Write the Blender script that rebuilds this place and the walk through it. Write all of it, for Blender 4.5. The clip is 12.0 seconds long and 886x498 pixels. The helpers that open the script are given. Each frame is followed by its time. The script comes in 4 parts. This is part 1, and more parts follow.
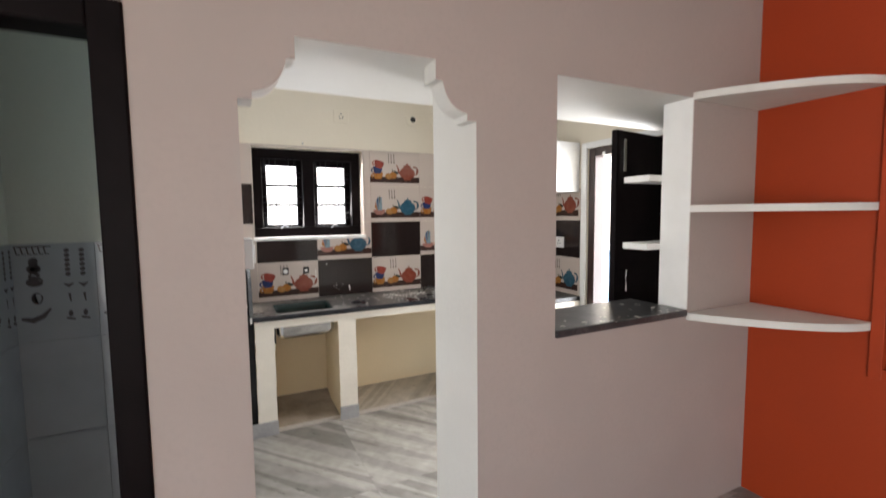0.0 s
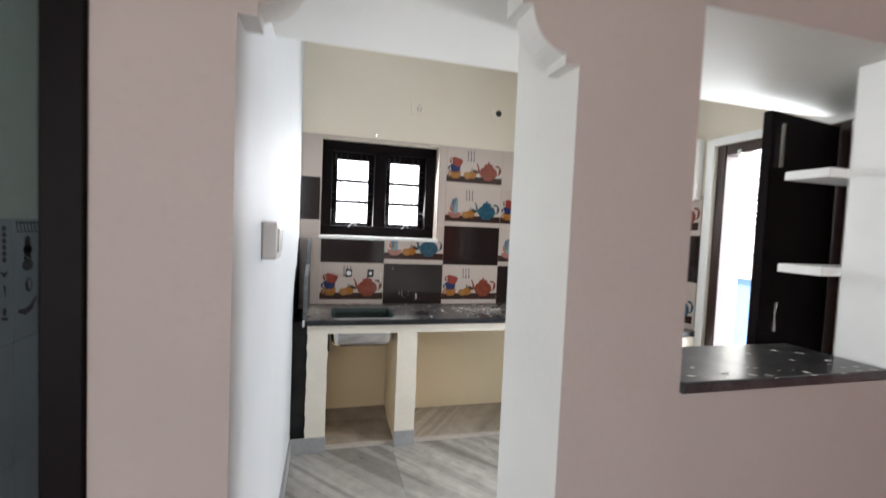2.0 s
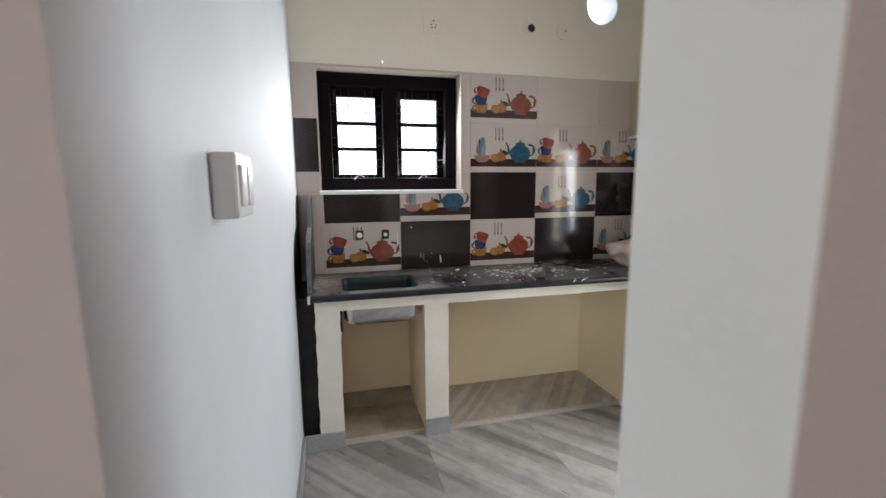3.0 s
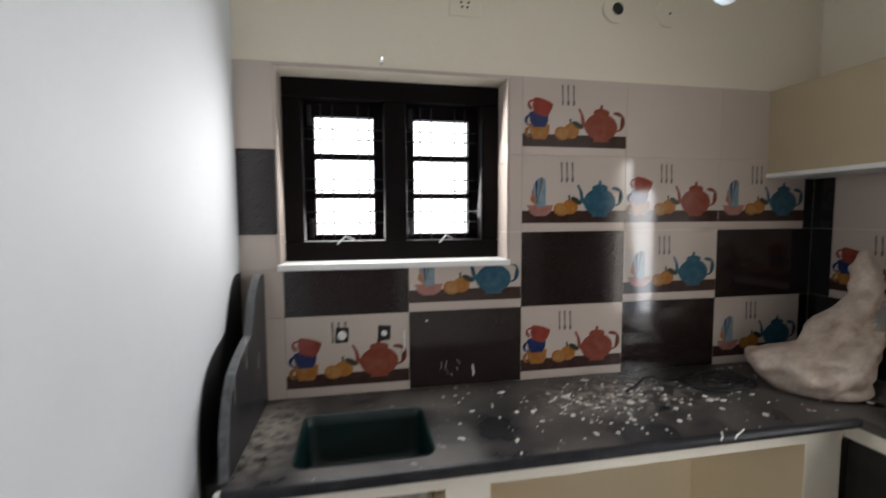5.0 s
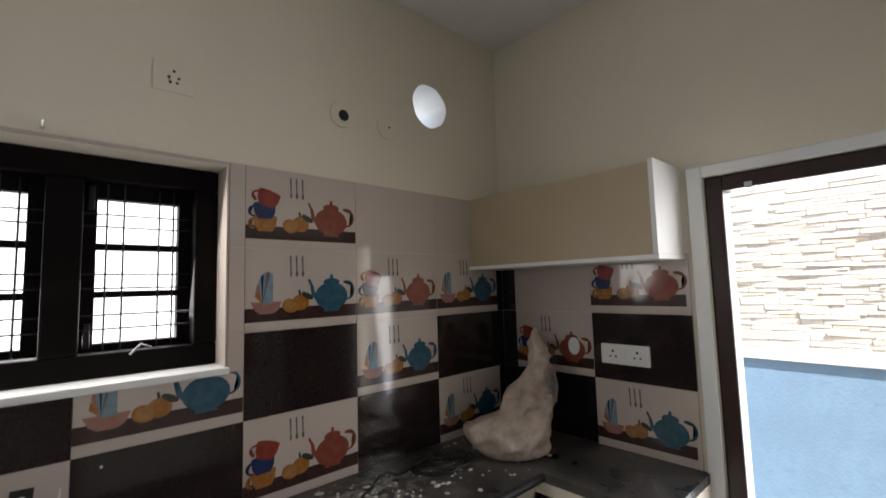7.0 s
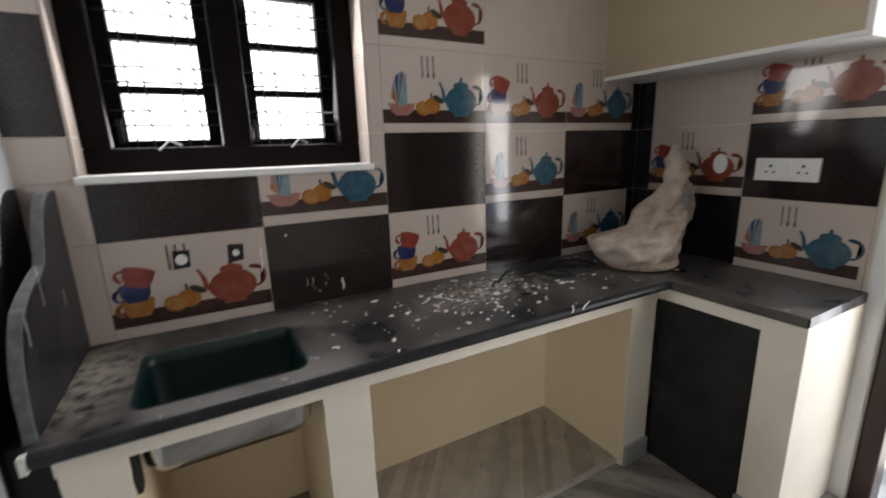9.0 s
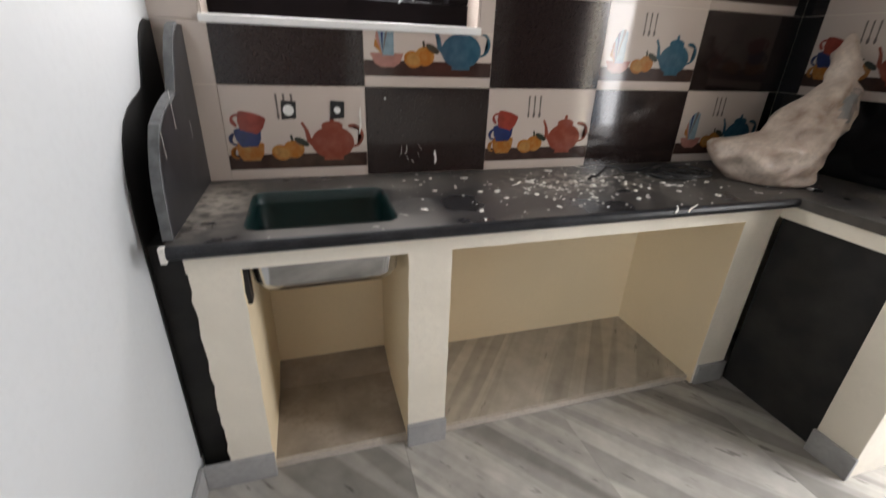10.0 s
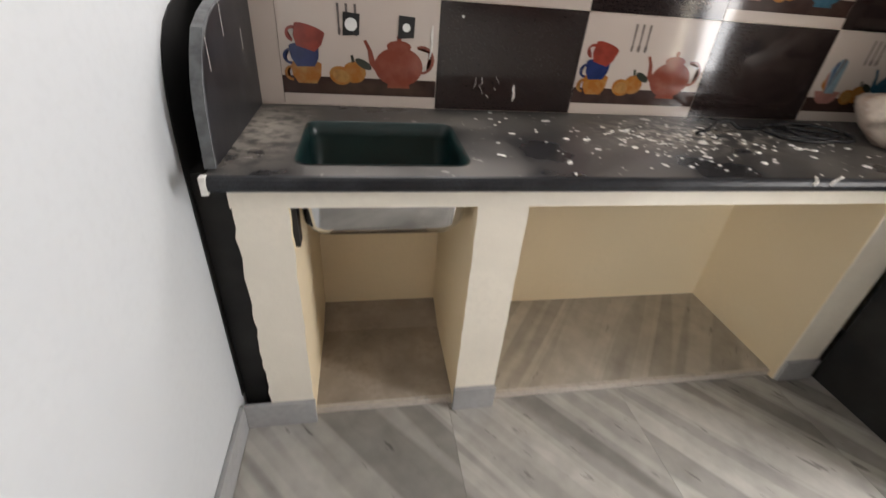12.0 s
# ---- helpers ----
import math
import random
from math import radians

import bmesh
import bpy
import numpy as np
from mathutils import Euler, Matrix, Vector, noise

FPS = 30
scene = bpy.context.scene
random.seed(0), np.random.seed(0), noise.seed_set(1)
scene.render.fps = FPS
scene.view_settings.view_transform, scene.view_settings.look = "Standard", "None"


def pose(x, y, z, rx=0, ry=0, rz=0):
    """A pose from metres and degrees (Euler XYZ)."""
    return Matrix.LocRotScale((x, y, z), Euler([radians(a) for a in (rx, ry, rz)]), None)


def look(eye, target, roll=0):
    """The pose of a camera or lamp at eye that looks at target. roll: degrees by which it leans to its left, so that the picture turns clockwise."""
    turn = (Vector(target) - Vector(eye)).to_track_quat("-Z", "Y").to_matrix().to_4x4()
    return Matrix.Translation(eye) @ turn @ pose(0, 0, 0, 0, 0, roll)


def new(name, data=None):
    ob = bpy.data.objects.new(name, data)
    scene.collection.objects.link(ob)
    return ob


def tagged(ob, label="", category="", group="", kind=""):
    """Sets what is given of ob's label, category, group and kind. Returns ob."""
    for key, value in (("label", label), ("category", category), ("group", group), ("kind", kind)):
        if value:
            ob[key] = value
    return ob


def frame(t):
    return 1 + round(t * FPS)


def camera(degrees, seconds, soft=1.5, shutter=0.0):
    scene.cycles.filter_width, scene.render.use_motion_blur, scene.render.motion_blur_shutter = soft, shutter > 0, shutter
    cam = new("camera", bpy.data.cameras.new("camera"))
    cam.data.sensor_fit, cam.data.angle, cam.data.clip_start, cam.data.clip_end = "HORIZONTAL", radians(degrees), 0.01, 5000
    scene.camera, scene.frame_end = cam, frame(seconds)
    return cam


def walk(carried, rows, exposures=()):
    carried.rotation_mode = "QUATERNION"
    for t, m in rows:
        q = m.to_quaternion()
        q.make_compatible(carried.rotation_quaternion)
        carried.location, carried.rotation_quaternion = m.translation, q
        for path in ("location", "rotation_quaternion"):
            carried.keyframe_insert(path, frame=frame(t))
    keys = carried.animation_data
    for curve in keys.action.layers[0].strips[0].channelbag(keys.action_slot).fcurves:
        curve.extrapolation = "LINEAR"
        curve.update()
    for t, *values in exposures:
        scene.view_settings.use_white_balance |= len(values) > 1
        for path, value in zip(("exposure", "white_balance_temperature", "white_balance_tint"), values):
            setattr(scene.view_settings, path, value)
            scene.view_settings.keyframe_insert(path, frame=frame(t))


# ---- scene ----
cam = camera(91.2, 12.0, shutter=0.5)
PATH = [
    (0, (-1.078, -3.571, 1.486), (-0.199, -1.781, 1.328), -0.6),
    (0.5, (-1.036, -3.651, 1.547), (-0.179, -1.845, 1.545), -2.8),
    (1, (-0.9, -3.574, 1.503), (-0.093, -1.744, 1.538), -2.7),
    (1.5, (-0.84, -3.427, 1.436), (-0.33, -1.494, 1.437), -1.5),
    (2, (-0.868, -3.189, 1.407), (-0.345, -1.261, 1.312), 2.5),
    (2.5, (-0.863, -2.929, 1.347), (-0.311, -1.029, 1.058), 0.5),
    (4.5, (-0.733, -1.799, 1.416), (-0.413, 0.163, 1.197), -0.3),
    (5, (-0.634, -1.624, 1.49), (-0.252, 0.333, 1.343), -0.3),
    (5.5, (-0.549, -1.568, 1.584), (0.405, 0.19, 1.6), -1.5),
    (6, (-0.492, -1.597, 1.618), (0.83, -0.105, 1.791), -2.5),
    (6.5, (-0.497, -1.614, 1.609), (0.855, -0.158, 1.836), -2.1),
    (8.5, (-0.594, -1.539, 1.42), (0.52, 0.088, 1.089), -0.9),
    (9, (-0.612, -1.55, 1.376), (0.319, 0.158, 0.915), -1.7),
    (9.5, (-0.642, -1.551, 1.312), (0.091, 0.2, 0.685), 1.9),
    (10, (-0.646, -1.554, 1.25), (-0.097, 0.179, 0.417), 2.2),
    (10.5, (-0.632, -1.56, 1.192), (-0.129, 0.095, 0.188), 4.2),
    (11, (-0.648, -1.555, 1.178), (-0.175, 0.069, 0.109), 4.8),
    (11.5, (-0.657, -1.544, 1.178), (-0.254, 0.091, 0.098), 4.7),
    (12, (-0.669, -1.381, 1.193), (-0.327, 0.274, 0.123), 4.9),
]
EXPOSURES = [(0, 2.85, 6650, 11), (0.8, 2.95, 6650, 11), (1.5, 2.95, 6300, 9), (2.3, 2.75, 6250, 9), (2.7, 2.6, 6250, 9), (4.5, 2.3, 6400, 10), (5.0, 2.2, 6450, 10), (5.5, 2.45, 6650, 11), (6.0, 1.8, 6650, 11),
             (6.7, 1.7, 6650, 11), (8.3, 1.85, 6400, 10), (9.0, 2.1, 6500, 11), (9.5, 2.48, 6550, 11), (10.5, 2.68, 6750, 12), (12, 2.83, 6800, 12)]
walk(cam, [(t, look(eye, target, roll)) for t, eye, target, roll in PATH], EXPOSURES)

# ---- light ----
world = bpy.data.worlds.new("sky")
scene.world = world
world.use_nodes = True
wn = world.node_tree
sky = wn.nodes.new("ShaderNodeTexSky")
sky.sky_type = "NISHITA"
sky.sun_disc = False
sky.sun_elevation, sky.sun_rotation = radians(58), radians(200)
wn.links.new(sky.outputs[0], wn.nodes["Background"].inputs[0])
wn.nodes["Background"].inputs[1].default_value = 0.15


def sun_lamp():
    d = bpy.data.lights.new("sun", "SUN")
    d.energy, d.angle, d.color = 5.0, radians(0.6), (1, 0.95, 0.88)
    ob = new("sun", d)
    ob.matrix_world = look((0.5, -3, 9), (1.9, 0.6, 3.0))
    return ob


def sky_panel(name, eye, target, sx, sy, power, colour=(0.9, 0.95, 1.0)):
    """Daylight entering one opening of the building, seen or assumed."""
    d = bpy.data.lights.new(name, "AREA")
    d.shape, d.size, d.size_y, d.energy, d.color = "RECTANGLE", sx, sy, power, colour
    ob = new(name, d)
    ob.matrix_world = look(eye, target)
    return ob


sun_lamp()
sky_panel("window_daylight", (-0.484, 0.100, 1.66), (-0.40, -1, 1.30), 0.78, 0.60, 2.4, (1, 0.98, 0.97))
sky_panel("door_daylight", (1.75, -1.44, 1.15), (0, -1.44, 0.9), 0.7, 1.7, 8.5, (0.97, 0.98, 1.0))
# added fill for the hall, set in an assumed opening out of view
sky_panel("hall_entrance_daylight", (-3.06, -5.8, 1.25), (0, -3.6, 1.4), 1.3, 2.0, 11.0, (1, 0.98, 0.96))
# added bluish fill for the bathroom, from an assumed high opening
sky_panel("bath_vent_daylight", (-2.12, -1.75, 2.0), (-1.2, -1.6, 1.2), 0.4, 0.4, 0.62, (0.74, 0.9, 1.0))


# ---- materials ----
def mat(name, colour, rough=0.6, metal=0.0, spec=0.5, grain=0.0, grain_scale=60.0, mottle=0.0, mottle_scale=3.0,
        bump=0.0, bump_scale=80.0, coat=0.0, colour2=None, per_object=0.0):
    """Paint, plaster or glaze: base colour with broad mottling, fine grain and fine relief."""
    m = bpy.data.materials.new(name)
    m.use_nodes = True
    nt = m.node_tree
    b = nt.nodes["Principled BSDF"]
    b.inputs["Roughness"].default_value = rough
    b.inputs["Metallic"].default_value = metal
    b.inputs["Specular IOR Level"].default_value = spec
    b.inputs["Coat Weight"].default_value = coat
    b.inputs["Coat Roughness"].default_value = 0.06
    pos = nt.nodes.new("ShaderNodeNewGeometry").outputs["Position"]
    col = nt.nodes.new("ShaderNodeRGB")
    col.outputs[0].default_value = (*colour, 1)
    out = col.outputs[0]

    def noise_tex(scale, detail=4):
        n = nt.nodes.new("ShaderNodeTexNoise")
        n.inputs["Scale"].default_value, n.inputs["Detail"].default_value = scale, detail
        nt.links.new(pos, n.inputs["Vector"])
        return n.outputs[0]

    def blend(a, fac, lo, hi, other):
        r = nt.nodes.new("ShaderNodeMapRange")
        r.inputs[1].default_value, r.inputs[2].default_value = lo, hi
        nt.links.new(fac, r.inputs[0])
        x = nt.nodes.new("ShaderNodeMix")
        x.data_type = "RGBA"
        nt.links.new(r.outputs[0], x.inputs[0])
        nt.links.new(a, x.inputs[6])
        x.inputs[7].default_value = (*other, 1)
        return x.outputs[2]

    if mottle:
        other = colour2 or tuple(c * (1 - mottle) for c in colour)
        out = blend(out, noise_tex(mottle_scale, 6), 0.42, 0.72, other)
    if grain:
        out = blend(out, noise_tex(grain_scale, 3), 0.45, 0.75, tuple(c * (1 - grain) for c in colour))
    if per_object:
        oi = nt.nodes.new("ShaderNodeObjectInfo")
        hsv = nt.nodes.new("ShaderNodeHueSaturation")
        r = nt.nodes.new("ShaderNodeMapRange")
        r.inputs[3].default_value, r.inputs[4].default_value = 1 - per_object, 1 + per_object
        nt.links.new(oi.outputs["Random"], r.inputs[0])
        nt.links.new(r.outputs[0], hsv.inputs["Value"])
        nt.links.new(out, hsv.inputs["Color"])
        out = hsv.outputs[0]
    nt.links.new(out, b.inputs["Base Color"])
    if bump:
        bp = nt.nodes.new("ShaderNodeBump")
        bp.inputs["Strength"].default_value, bp.inputs["Distance"].default_value = bump, 0.004
        nt.links.new(noise_tex(bump_scale), bp.inputs["Height"])
        nt.links.new(bp.outputs[0], b.inputs["Normal"])
    return m


def marble_mat(name, light, dark, angle, rough=0.25, banding=0.95):
    """Grey marble with long slanting veins; every slab lies a little differently."""
    m = bpy.data.materials.new(name)
    m.use_nodes = True
    nt = m.node_tree
    b = nt.nodes["Principled BSDF"]
    b.inputs["Roughness"].default_value = rough
    geo = nt.nodes.new("ShaderNodeNewGeometry").outputs["Position"]
    oi = nt.nodes.new("ShaderNodeObjectInfo").outputs["Random"]
    shift = nt.nodes.new("ShaderNodeMath")
    shift.operation = "MULTIPLY"
    shift.inputs[1].default_value = 0.9
    nt.links.new(oi, shift.inputs[0])
    add = nt.nodes.new("ShaderNodeVectorMath")
    nt.links.new(geo, add.inputs[0])
    nt.links.new(shift.outputs[0], add.inputs[1])
    mp = nt.nodes.new("ShaderNodeMapping")
    mp.inputs["Rotation"].default_value = (0, 0, radians(angle))
    nt.links.new(add.outputs[0], mp.inputs[0])
    sc = nt.nodes.new("ShaderNodeMapping")
    sc.inputs["Scale"].default_value = (4.0, 13.0, 13.0)
    nt.links.new(mp.outputs[0], sc.inputs[0])
    n1 = nt.nodes.new("ShaderNodeTexNoise")
    n1.inputs["Scale"].default_value, n1.inputs["Detail"].default_value, n1.inputs["Distortion"].default_value = 1.0, 9, 0.9
    nt.links.new(sc.outputs[0], n1.inputs["Vector"])
    ramp = nt.nodes.new("ShaderNodeValToRGB")
    e = ramp.color_ramp.elements
    e[0].position, e[0].color = 0.27, (*dark, 1)
    e[1].position, e[1].color = 0.50, (*light, 1)
    nt.links.new(n1.outputs[0], ramp.inputs[0])
    n2 = nt.nodes.new("ShaderNodeTexNoise")
    n2.inputs["Scale"].default_value, n2.inputs["Detail"].default_value = 14, 5
    nt.links.new(mp.outputs[0], n2.inputs["Vector"])
    broad = nt.nodes.new("ShaderNodeMapping")
    broad.inputs["Scale"].default_value = (0.32, 6.0, 6.0)
    nt.links.new(mp.outputs[0], broad.inputs[0])
    n3 = nt.nodes.new("ShaderNodeTexNoise")
    n3.inputs["Scale"].default_value, n3.inputs["Detail"].default_value = 1.0, 1.5
    nt.links.new(broad.outputs[0], n3.inputs["Vector"])
    # broad parallel bands with fairly straight edges, as the stone was bedded
    band = nt.nodes.new("ShaderNodeValToRGB")
    be = band.color_ramp.elements
    be[0].position, be[0].color = 0.38, (0.55, 0.55, 0.55, 1)
    be[1].position, be[1].color = 0.405, (0.80, 0.80, 0.80, 1)
    for p, v in ((0.46, 0.84), (0.475, 1.0), (0.53, 0.97), (0.545, 1.10), (0.60, 1.06), (0.62, 0.72), (0.68, 0.78)):
        be.new(p).color = (v, v, v, 1)
    nt.links.new(n3.outputs[0], band.inputs[0])
    fleck = nt.nodes.new("ShaderNodeMapping")
    fleck.inputs["Scale"].default_value = (9.0, 42.0, 42.0)
    nt.links.new(mp.outputs[0], fleck.inputs[0])
    n4 = nt.nodes.new("ShaderNodeTexNoise")
    n4.inputs["Scale"].default_value, n4.inputs["Detail"].default_value = 1.0, 5
    nt.links.new(fleck.outputs[0], n4.inputs["Vector"])
    crack = nt.nodes.new("ShaderNodeMapRange")
    crack.inputs[1].default_value, crack.inputs[2].default_value, crack.inputs[3].default_value, crack.inputs[4].default_value = 0.66, 0.72, 1.0, 0.5
    nt.links.new(n4.outputs[0], crack.inputs[0])
    cm = nt.nodes.new("ShaderNodeMix")
    cm.data_type, cm.blend_type = "RGBA", "MULTIPLY"
    cm.inputs[0].default_value = 1.0
    nt.links.new(band.outputs[0], cm.inputs[6])
    nt.links.new(crack.outputs[0], cm.inputs[7])
    bm_ = nt.nodes.new("ShaderNodeMix")
    bm_.data_type, bm_.blend_type = "RGBA", "MULTIPLY"
    bm_.inputs[0].default_value = banding
    nt.links.new(ramp.outputs[0], bm_.inputs[6])
    nt.links.new(cm.outputs[2], bm_.inputs[7])
    mx = nt.nodes.new("ShaderNodeMix")
    mx.data_type, mx.blend_type = "RGBA", "MULTIPLY"
    mx.inputs[0].default_value = 0.45
    nt.links.new(bm_.outputs[2], mx.inputs[6])
    nt.links.new(n2.outputs[0], mx.inputs[7])
    nt.links.new(mx.outputs[2], b.inputs["Base Color"])
    return m


def granite_mat():
    """Black granite worktop, with cement dust in drifts and splashes of pale plaster."""
    m = bpy.data.materials.new("dusty_black_granite")
    m.use_nodes = True
    nt = m.node_tree
    b = nt.nodes["Principled BSDF"]
    pos = nt.nodes.new("ShaderNodeNewGeometry").outputs["Position"]

    def tex(scale, detail, lo, hi):
        n = nt.nodes.new("ShaderNodeTexNoise")
        n.inputs["Scale"].default_value, n.inputs["Detail"].default_value = scale, detail
        nt.links.new(pos, n.inputs["Vector"])
        r = nt.nodes.new("ShaderNodeMapRange")
        r.inputs[1].default_value, r.inputs[2].default_value = lo, hi
        nt.links.new(n.outputs[0], r.inputs[0])
        return r.outputs[0]

    dust = tex(4.0, 11, 0.40, 0.84)
    fleck = tex(38, 3, 0.67, 0.71)

    def drift(x, y, rx, ry, lo, hi):
        """Dry cement spilt round one spot, ragged at its rim."""
        mp = nt.nodes.new("ShaderNodeMapping")
        mp.inputs["Location"].default_value, mp.inputs["Scale"].default_value = (-x / rx, -y / ry, 0), (1 / rx, 1 / ry, 0)
        nt.links.new(pos, mp.inputs[0])
        ln = nt.nodes.new("ShaderNodeVectorMath")
        ln.operation = "LENGTH"
        nt.links.new(mp.outputs[0], ln.inputs[0])
        near = nt.nodes.new("ShaderNodeMapRange")
        near.inputs[1].default_value, near.inputs[2].default_value, near.inputs[3].default_value, near.inputs[4].default_value = 0.1, 1.0, 1.0, 0.0
        nt.links.new(ln.outputs["Value"], near.inputs[0])
        m2 = nt.nodes.new("ShaderNodeMath")
        m2.operation = "MULTIPLY"
        nt.links.new(near.outputs[0], m2.inputs[0])
        nt.links.new(tex(24, 9, lo, hi), m2.inputs[1])
        return m2.outputs[0]

    spill = nt.nodes.new("ShaderNodeMath")
    spill.operation = "MAXIMUM"
    nt.links.new(drift(0.34, -0.20, 0.42, 0.20, 0.47, 0.56), spill.inputs[0])
    nt.links.new(drift(-0.93, -0.22, 0.16, 0.34, 0.38, 0.56), spill.inputs[1])
    a = nt.nodes.new("ShaderNodeMix")
    a.data_type = "RGBA"
    a.inputs[6].default_value, a.inputs[7].default_value = (0.018, 0.018, 0.020, 1), (0.17, 0.155, 0.138, 1)
    nt.links.new(dust, a.inputs[0])
    c = nt.nodes.new("ShaderNodeMix")
    c.data_type = "RGBA"
    c.inputs[7].default_value = (0.5, 0.48, 0.44, 1)
    mul = nt.nodes.new("ShaderNodeMath")
    mul.operation = "MULTIPLY"
    nt.links.new(fleck, mul.inputs[0])
    nt.links.new(dust, mul.inputs[1])
    nt.links.new(mul.outputs[0], c.inputs[0])
    nt.links.new(a.outputs[2], c.inputs[6])
    sp = nt.nodes.new("ShaderNodeMix")
    sp.data_type = "RGBA"
    sp.inputs[7].default_value = (0.36, 0.325, 0.285, 1)
    nt.links.new(spill.outputs[0], sp.inputs[0])
    nt.links.new(c.outputs[2], sp.inputs[6])
    nt.links.new(sp.outputs[2], b.inputs["Base Color"])
    r = nt.nodes.new("ShaderNodeMapRange")
    r.inputs[3].default_value, r.inputs[4].default_value = 0.26, 0.75
    nt.links.new(dust, r.inputs[0])
    nt.links.new(r.outputs[0], b.inputs["Roughness"])
    return m


PINK = mat("pink_wall_paint", (0.44, 0.382, 0.352), 0.75, mottle=0.06, mottle_scale=2.2, grain=0.04, bump=0.15, bump_scale=45)
ORANGE = mat("orange_wall_paint", (0.40, 0.042, 0.004), 0.6, mottle=0.08, grain=0.05, bump=0.12)
CREAM_PALE = mat("pale_cream_wall_paint", (0.76, 0.695, 0.57), 0.7, mottle=0.07, mottle_scale=1.4, grain=0.03, bump=0.2, bump_scale=35)
PIER_FACE = mat("whitewashed_pier_plaster", (0.80, 0.745, 0.64), 0.75, mottle=0.10, mottle_scale=5, grain=0.05, bump=0.3, bump_scale=30)
CREAM = mat("cream_wall_paint", (0.80, 0.67, 0.465), 0.7, mottle=0.06, mottle_scale=1.8, grain=0.03, bump=0.15, bump_scale=40)
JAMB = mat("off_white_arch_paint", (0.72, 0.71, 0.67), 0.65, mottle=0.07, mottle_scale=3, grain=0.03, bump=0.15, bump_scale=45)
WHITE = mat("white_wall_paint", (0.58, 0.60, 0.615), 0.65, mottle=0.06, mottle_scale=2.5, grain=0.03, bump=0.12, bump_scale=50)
CEIL = mat("white_ceiling_paint", (0.78, 0.77, 0.74), 0.8, mottle=0.05, bump=0.1)
TRIM = mat("white_gloss_trim", (0.8, 0.8, 0.78), 0.4, mottle=0.05, mottle_scale=9, bump=0.1)
BOARD = mat("cream_cabinet_board", (0.46, 0.37, 0.245), 0.45, mottle=0.05, mottle_scale=5)
WOOD = mat("dark_brown_varnished_wood", (0.006, 0.0038, 0.0042), 0.5, spec=0.07, mottle=0.4, mottle_scale=12, bump=0.1, bump_scale=30)
WOODRED = mat("red_brown_varnished_wood", (0.032, 0.012, 0.009), 0.3, mottle=0.4, mottle_scale=10)
IRON = mat("black_iron_bar", (0.012, 0.012, 0.014), 0.45, metal=0.3)
TILEW = mat("white_glazed_tile", (0.52, 0.445, 0.392), 0.07, mottle=0.04, mottle_scale=4, per_object=0.03)
TILEB = mat("dark_brown_glazed_tile", (0.020, 0.0135, 0.0125), 0.09, grain=0.25, grain_scale=160, per_object=0.12)
TILEK = mat("black_glazed_tile", (0.010, 0.010, 0.011), 0.12, grain=0.2)
GROUT = mat("tile_grout", (0.5, 0.45, 0.39), 0.8, grain=0.2)
GRANITE = granite_mat()
EDGE_GREY = mat("rough_cut_granite_edge", (0.13, 0.135, 0.14), 0.8, mottle=0.5, mottle_scale=40, grain=0.3)
GRANITE_CLEAN = mat("black_granite", (0.012, 0.013, 0.016), 0.36, spec=0.3, mottle=0.5, mottle_scale=14, colour2=(0.03, 0.032, 0.037), grain=0.3, grain_scale=200)
# dusty sill granite, its base lightened for the bright door's reflection
SILL_GRANITE = mat("dusty_sheen_sill_granite", (0.035, 0.037, 0.042), 0.3, mottle=0.6, mottle_scale=9, colour2=(0.11, 0.11, 0.11), grain=0.3, grain_scale=90)
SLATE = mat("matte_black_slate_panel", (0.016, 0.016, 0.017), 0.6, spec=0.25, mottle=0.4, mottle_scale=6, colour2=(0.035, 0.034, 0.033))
MARBLE = marble_mat("grey_veined_marble", (0.55, 0.525, 0.485), (0.48, 0.455, 0.42), 51)
MARBLE_R = marble_mat("warm_grey_recess_marble", (0.56, 0.50, 0.42), (0.50, 0.445, 0.37), -52, 0.5, 0.75)
WORN = mat("stained_brown_cement_floor", (0.37, 0.31, 0.25), 0.8, mottle=0.45, mottle_scale=7, grain=0.2, grain_scale=45, bump=0.4, bump_scale=30)
MARBLE_SKIRT = mat("grey_marble_skirting", (0.37, 0.37, 0.37), 0.35, mottle=0.3, mottle_scale=9, grain=0.15)
STEEL = mat("polished_steel", (0.62, 0.62, 0.62), 0.14, metal=1.0, mottle=0.15, mottle_scale=20)
GALV = mat("dull_galvanised_steel", (0.30, 0.30, 0.31), 0.5, metal=0.8)
FILM = mat("dark_green_sink_film", (0.003, 0.020, 0.020), 0.35, mottle=0.3, mottle_scale=12)
PLASTIC = mat("white_switch_plastic", (0.78, 0.78, 0.76), 0.25)
DARK = mat("dark_socket_hole", (0.01, 0.01, 0.01), 0.6)
SACK = mat("dusty_white_plastic_sack", (0.58, 0.49, 0.415), 0.4, mottle=0.5, mottle_scale=13, colour2=(0.25, 0.165, 0.12), grain=0.25, grain_scale=70, bump=1.0, bump_scale=28)
SACK_PRINT = mat("faded_grey_sack_print", (0.16, 0.16, 0.16), 0.5, mottle=0.5, mottle_scale=25, colour2=(0.34, 0.28, 0.24), bump=0.4)
PLASTER_BIT = mat("dried_plaster_crumb", (0.72, 0.70, 0.66), 0.9, grain=0.2)
RUBBER = mat("black_rubber_cable", (0.008, 0.008, 0.009), 0.5)
BLUEWALL = mat("pale_blue_outdoor_plaster", (0.21, 0.34, 0.50), 0.8, mottle=0.12, mottle_scale=2.5, grain=0.1, grain_scale=25, bump=0.3)
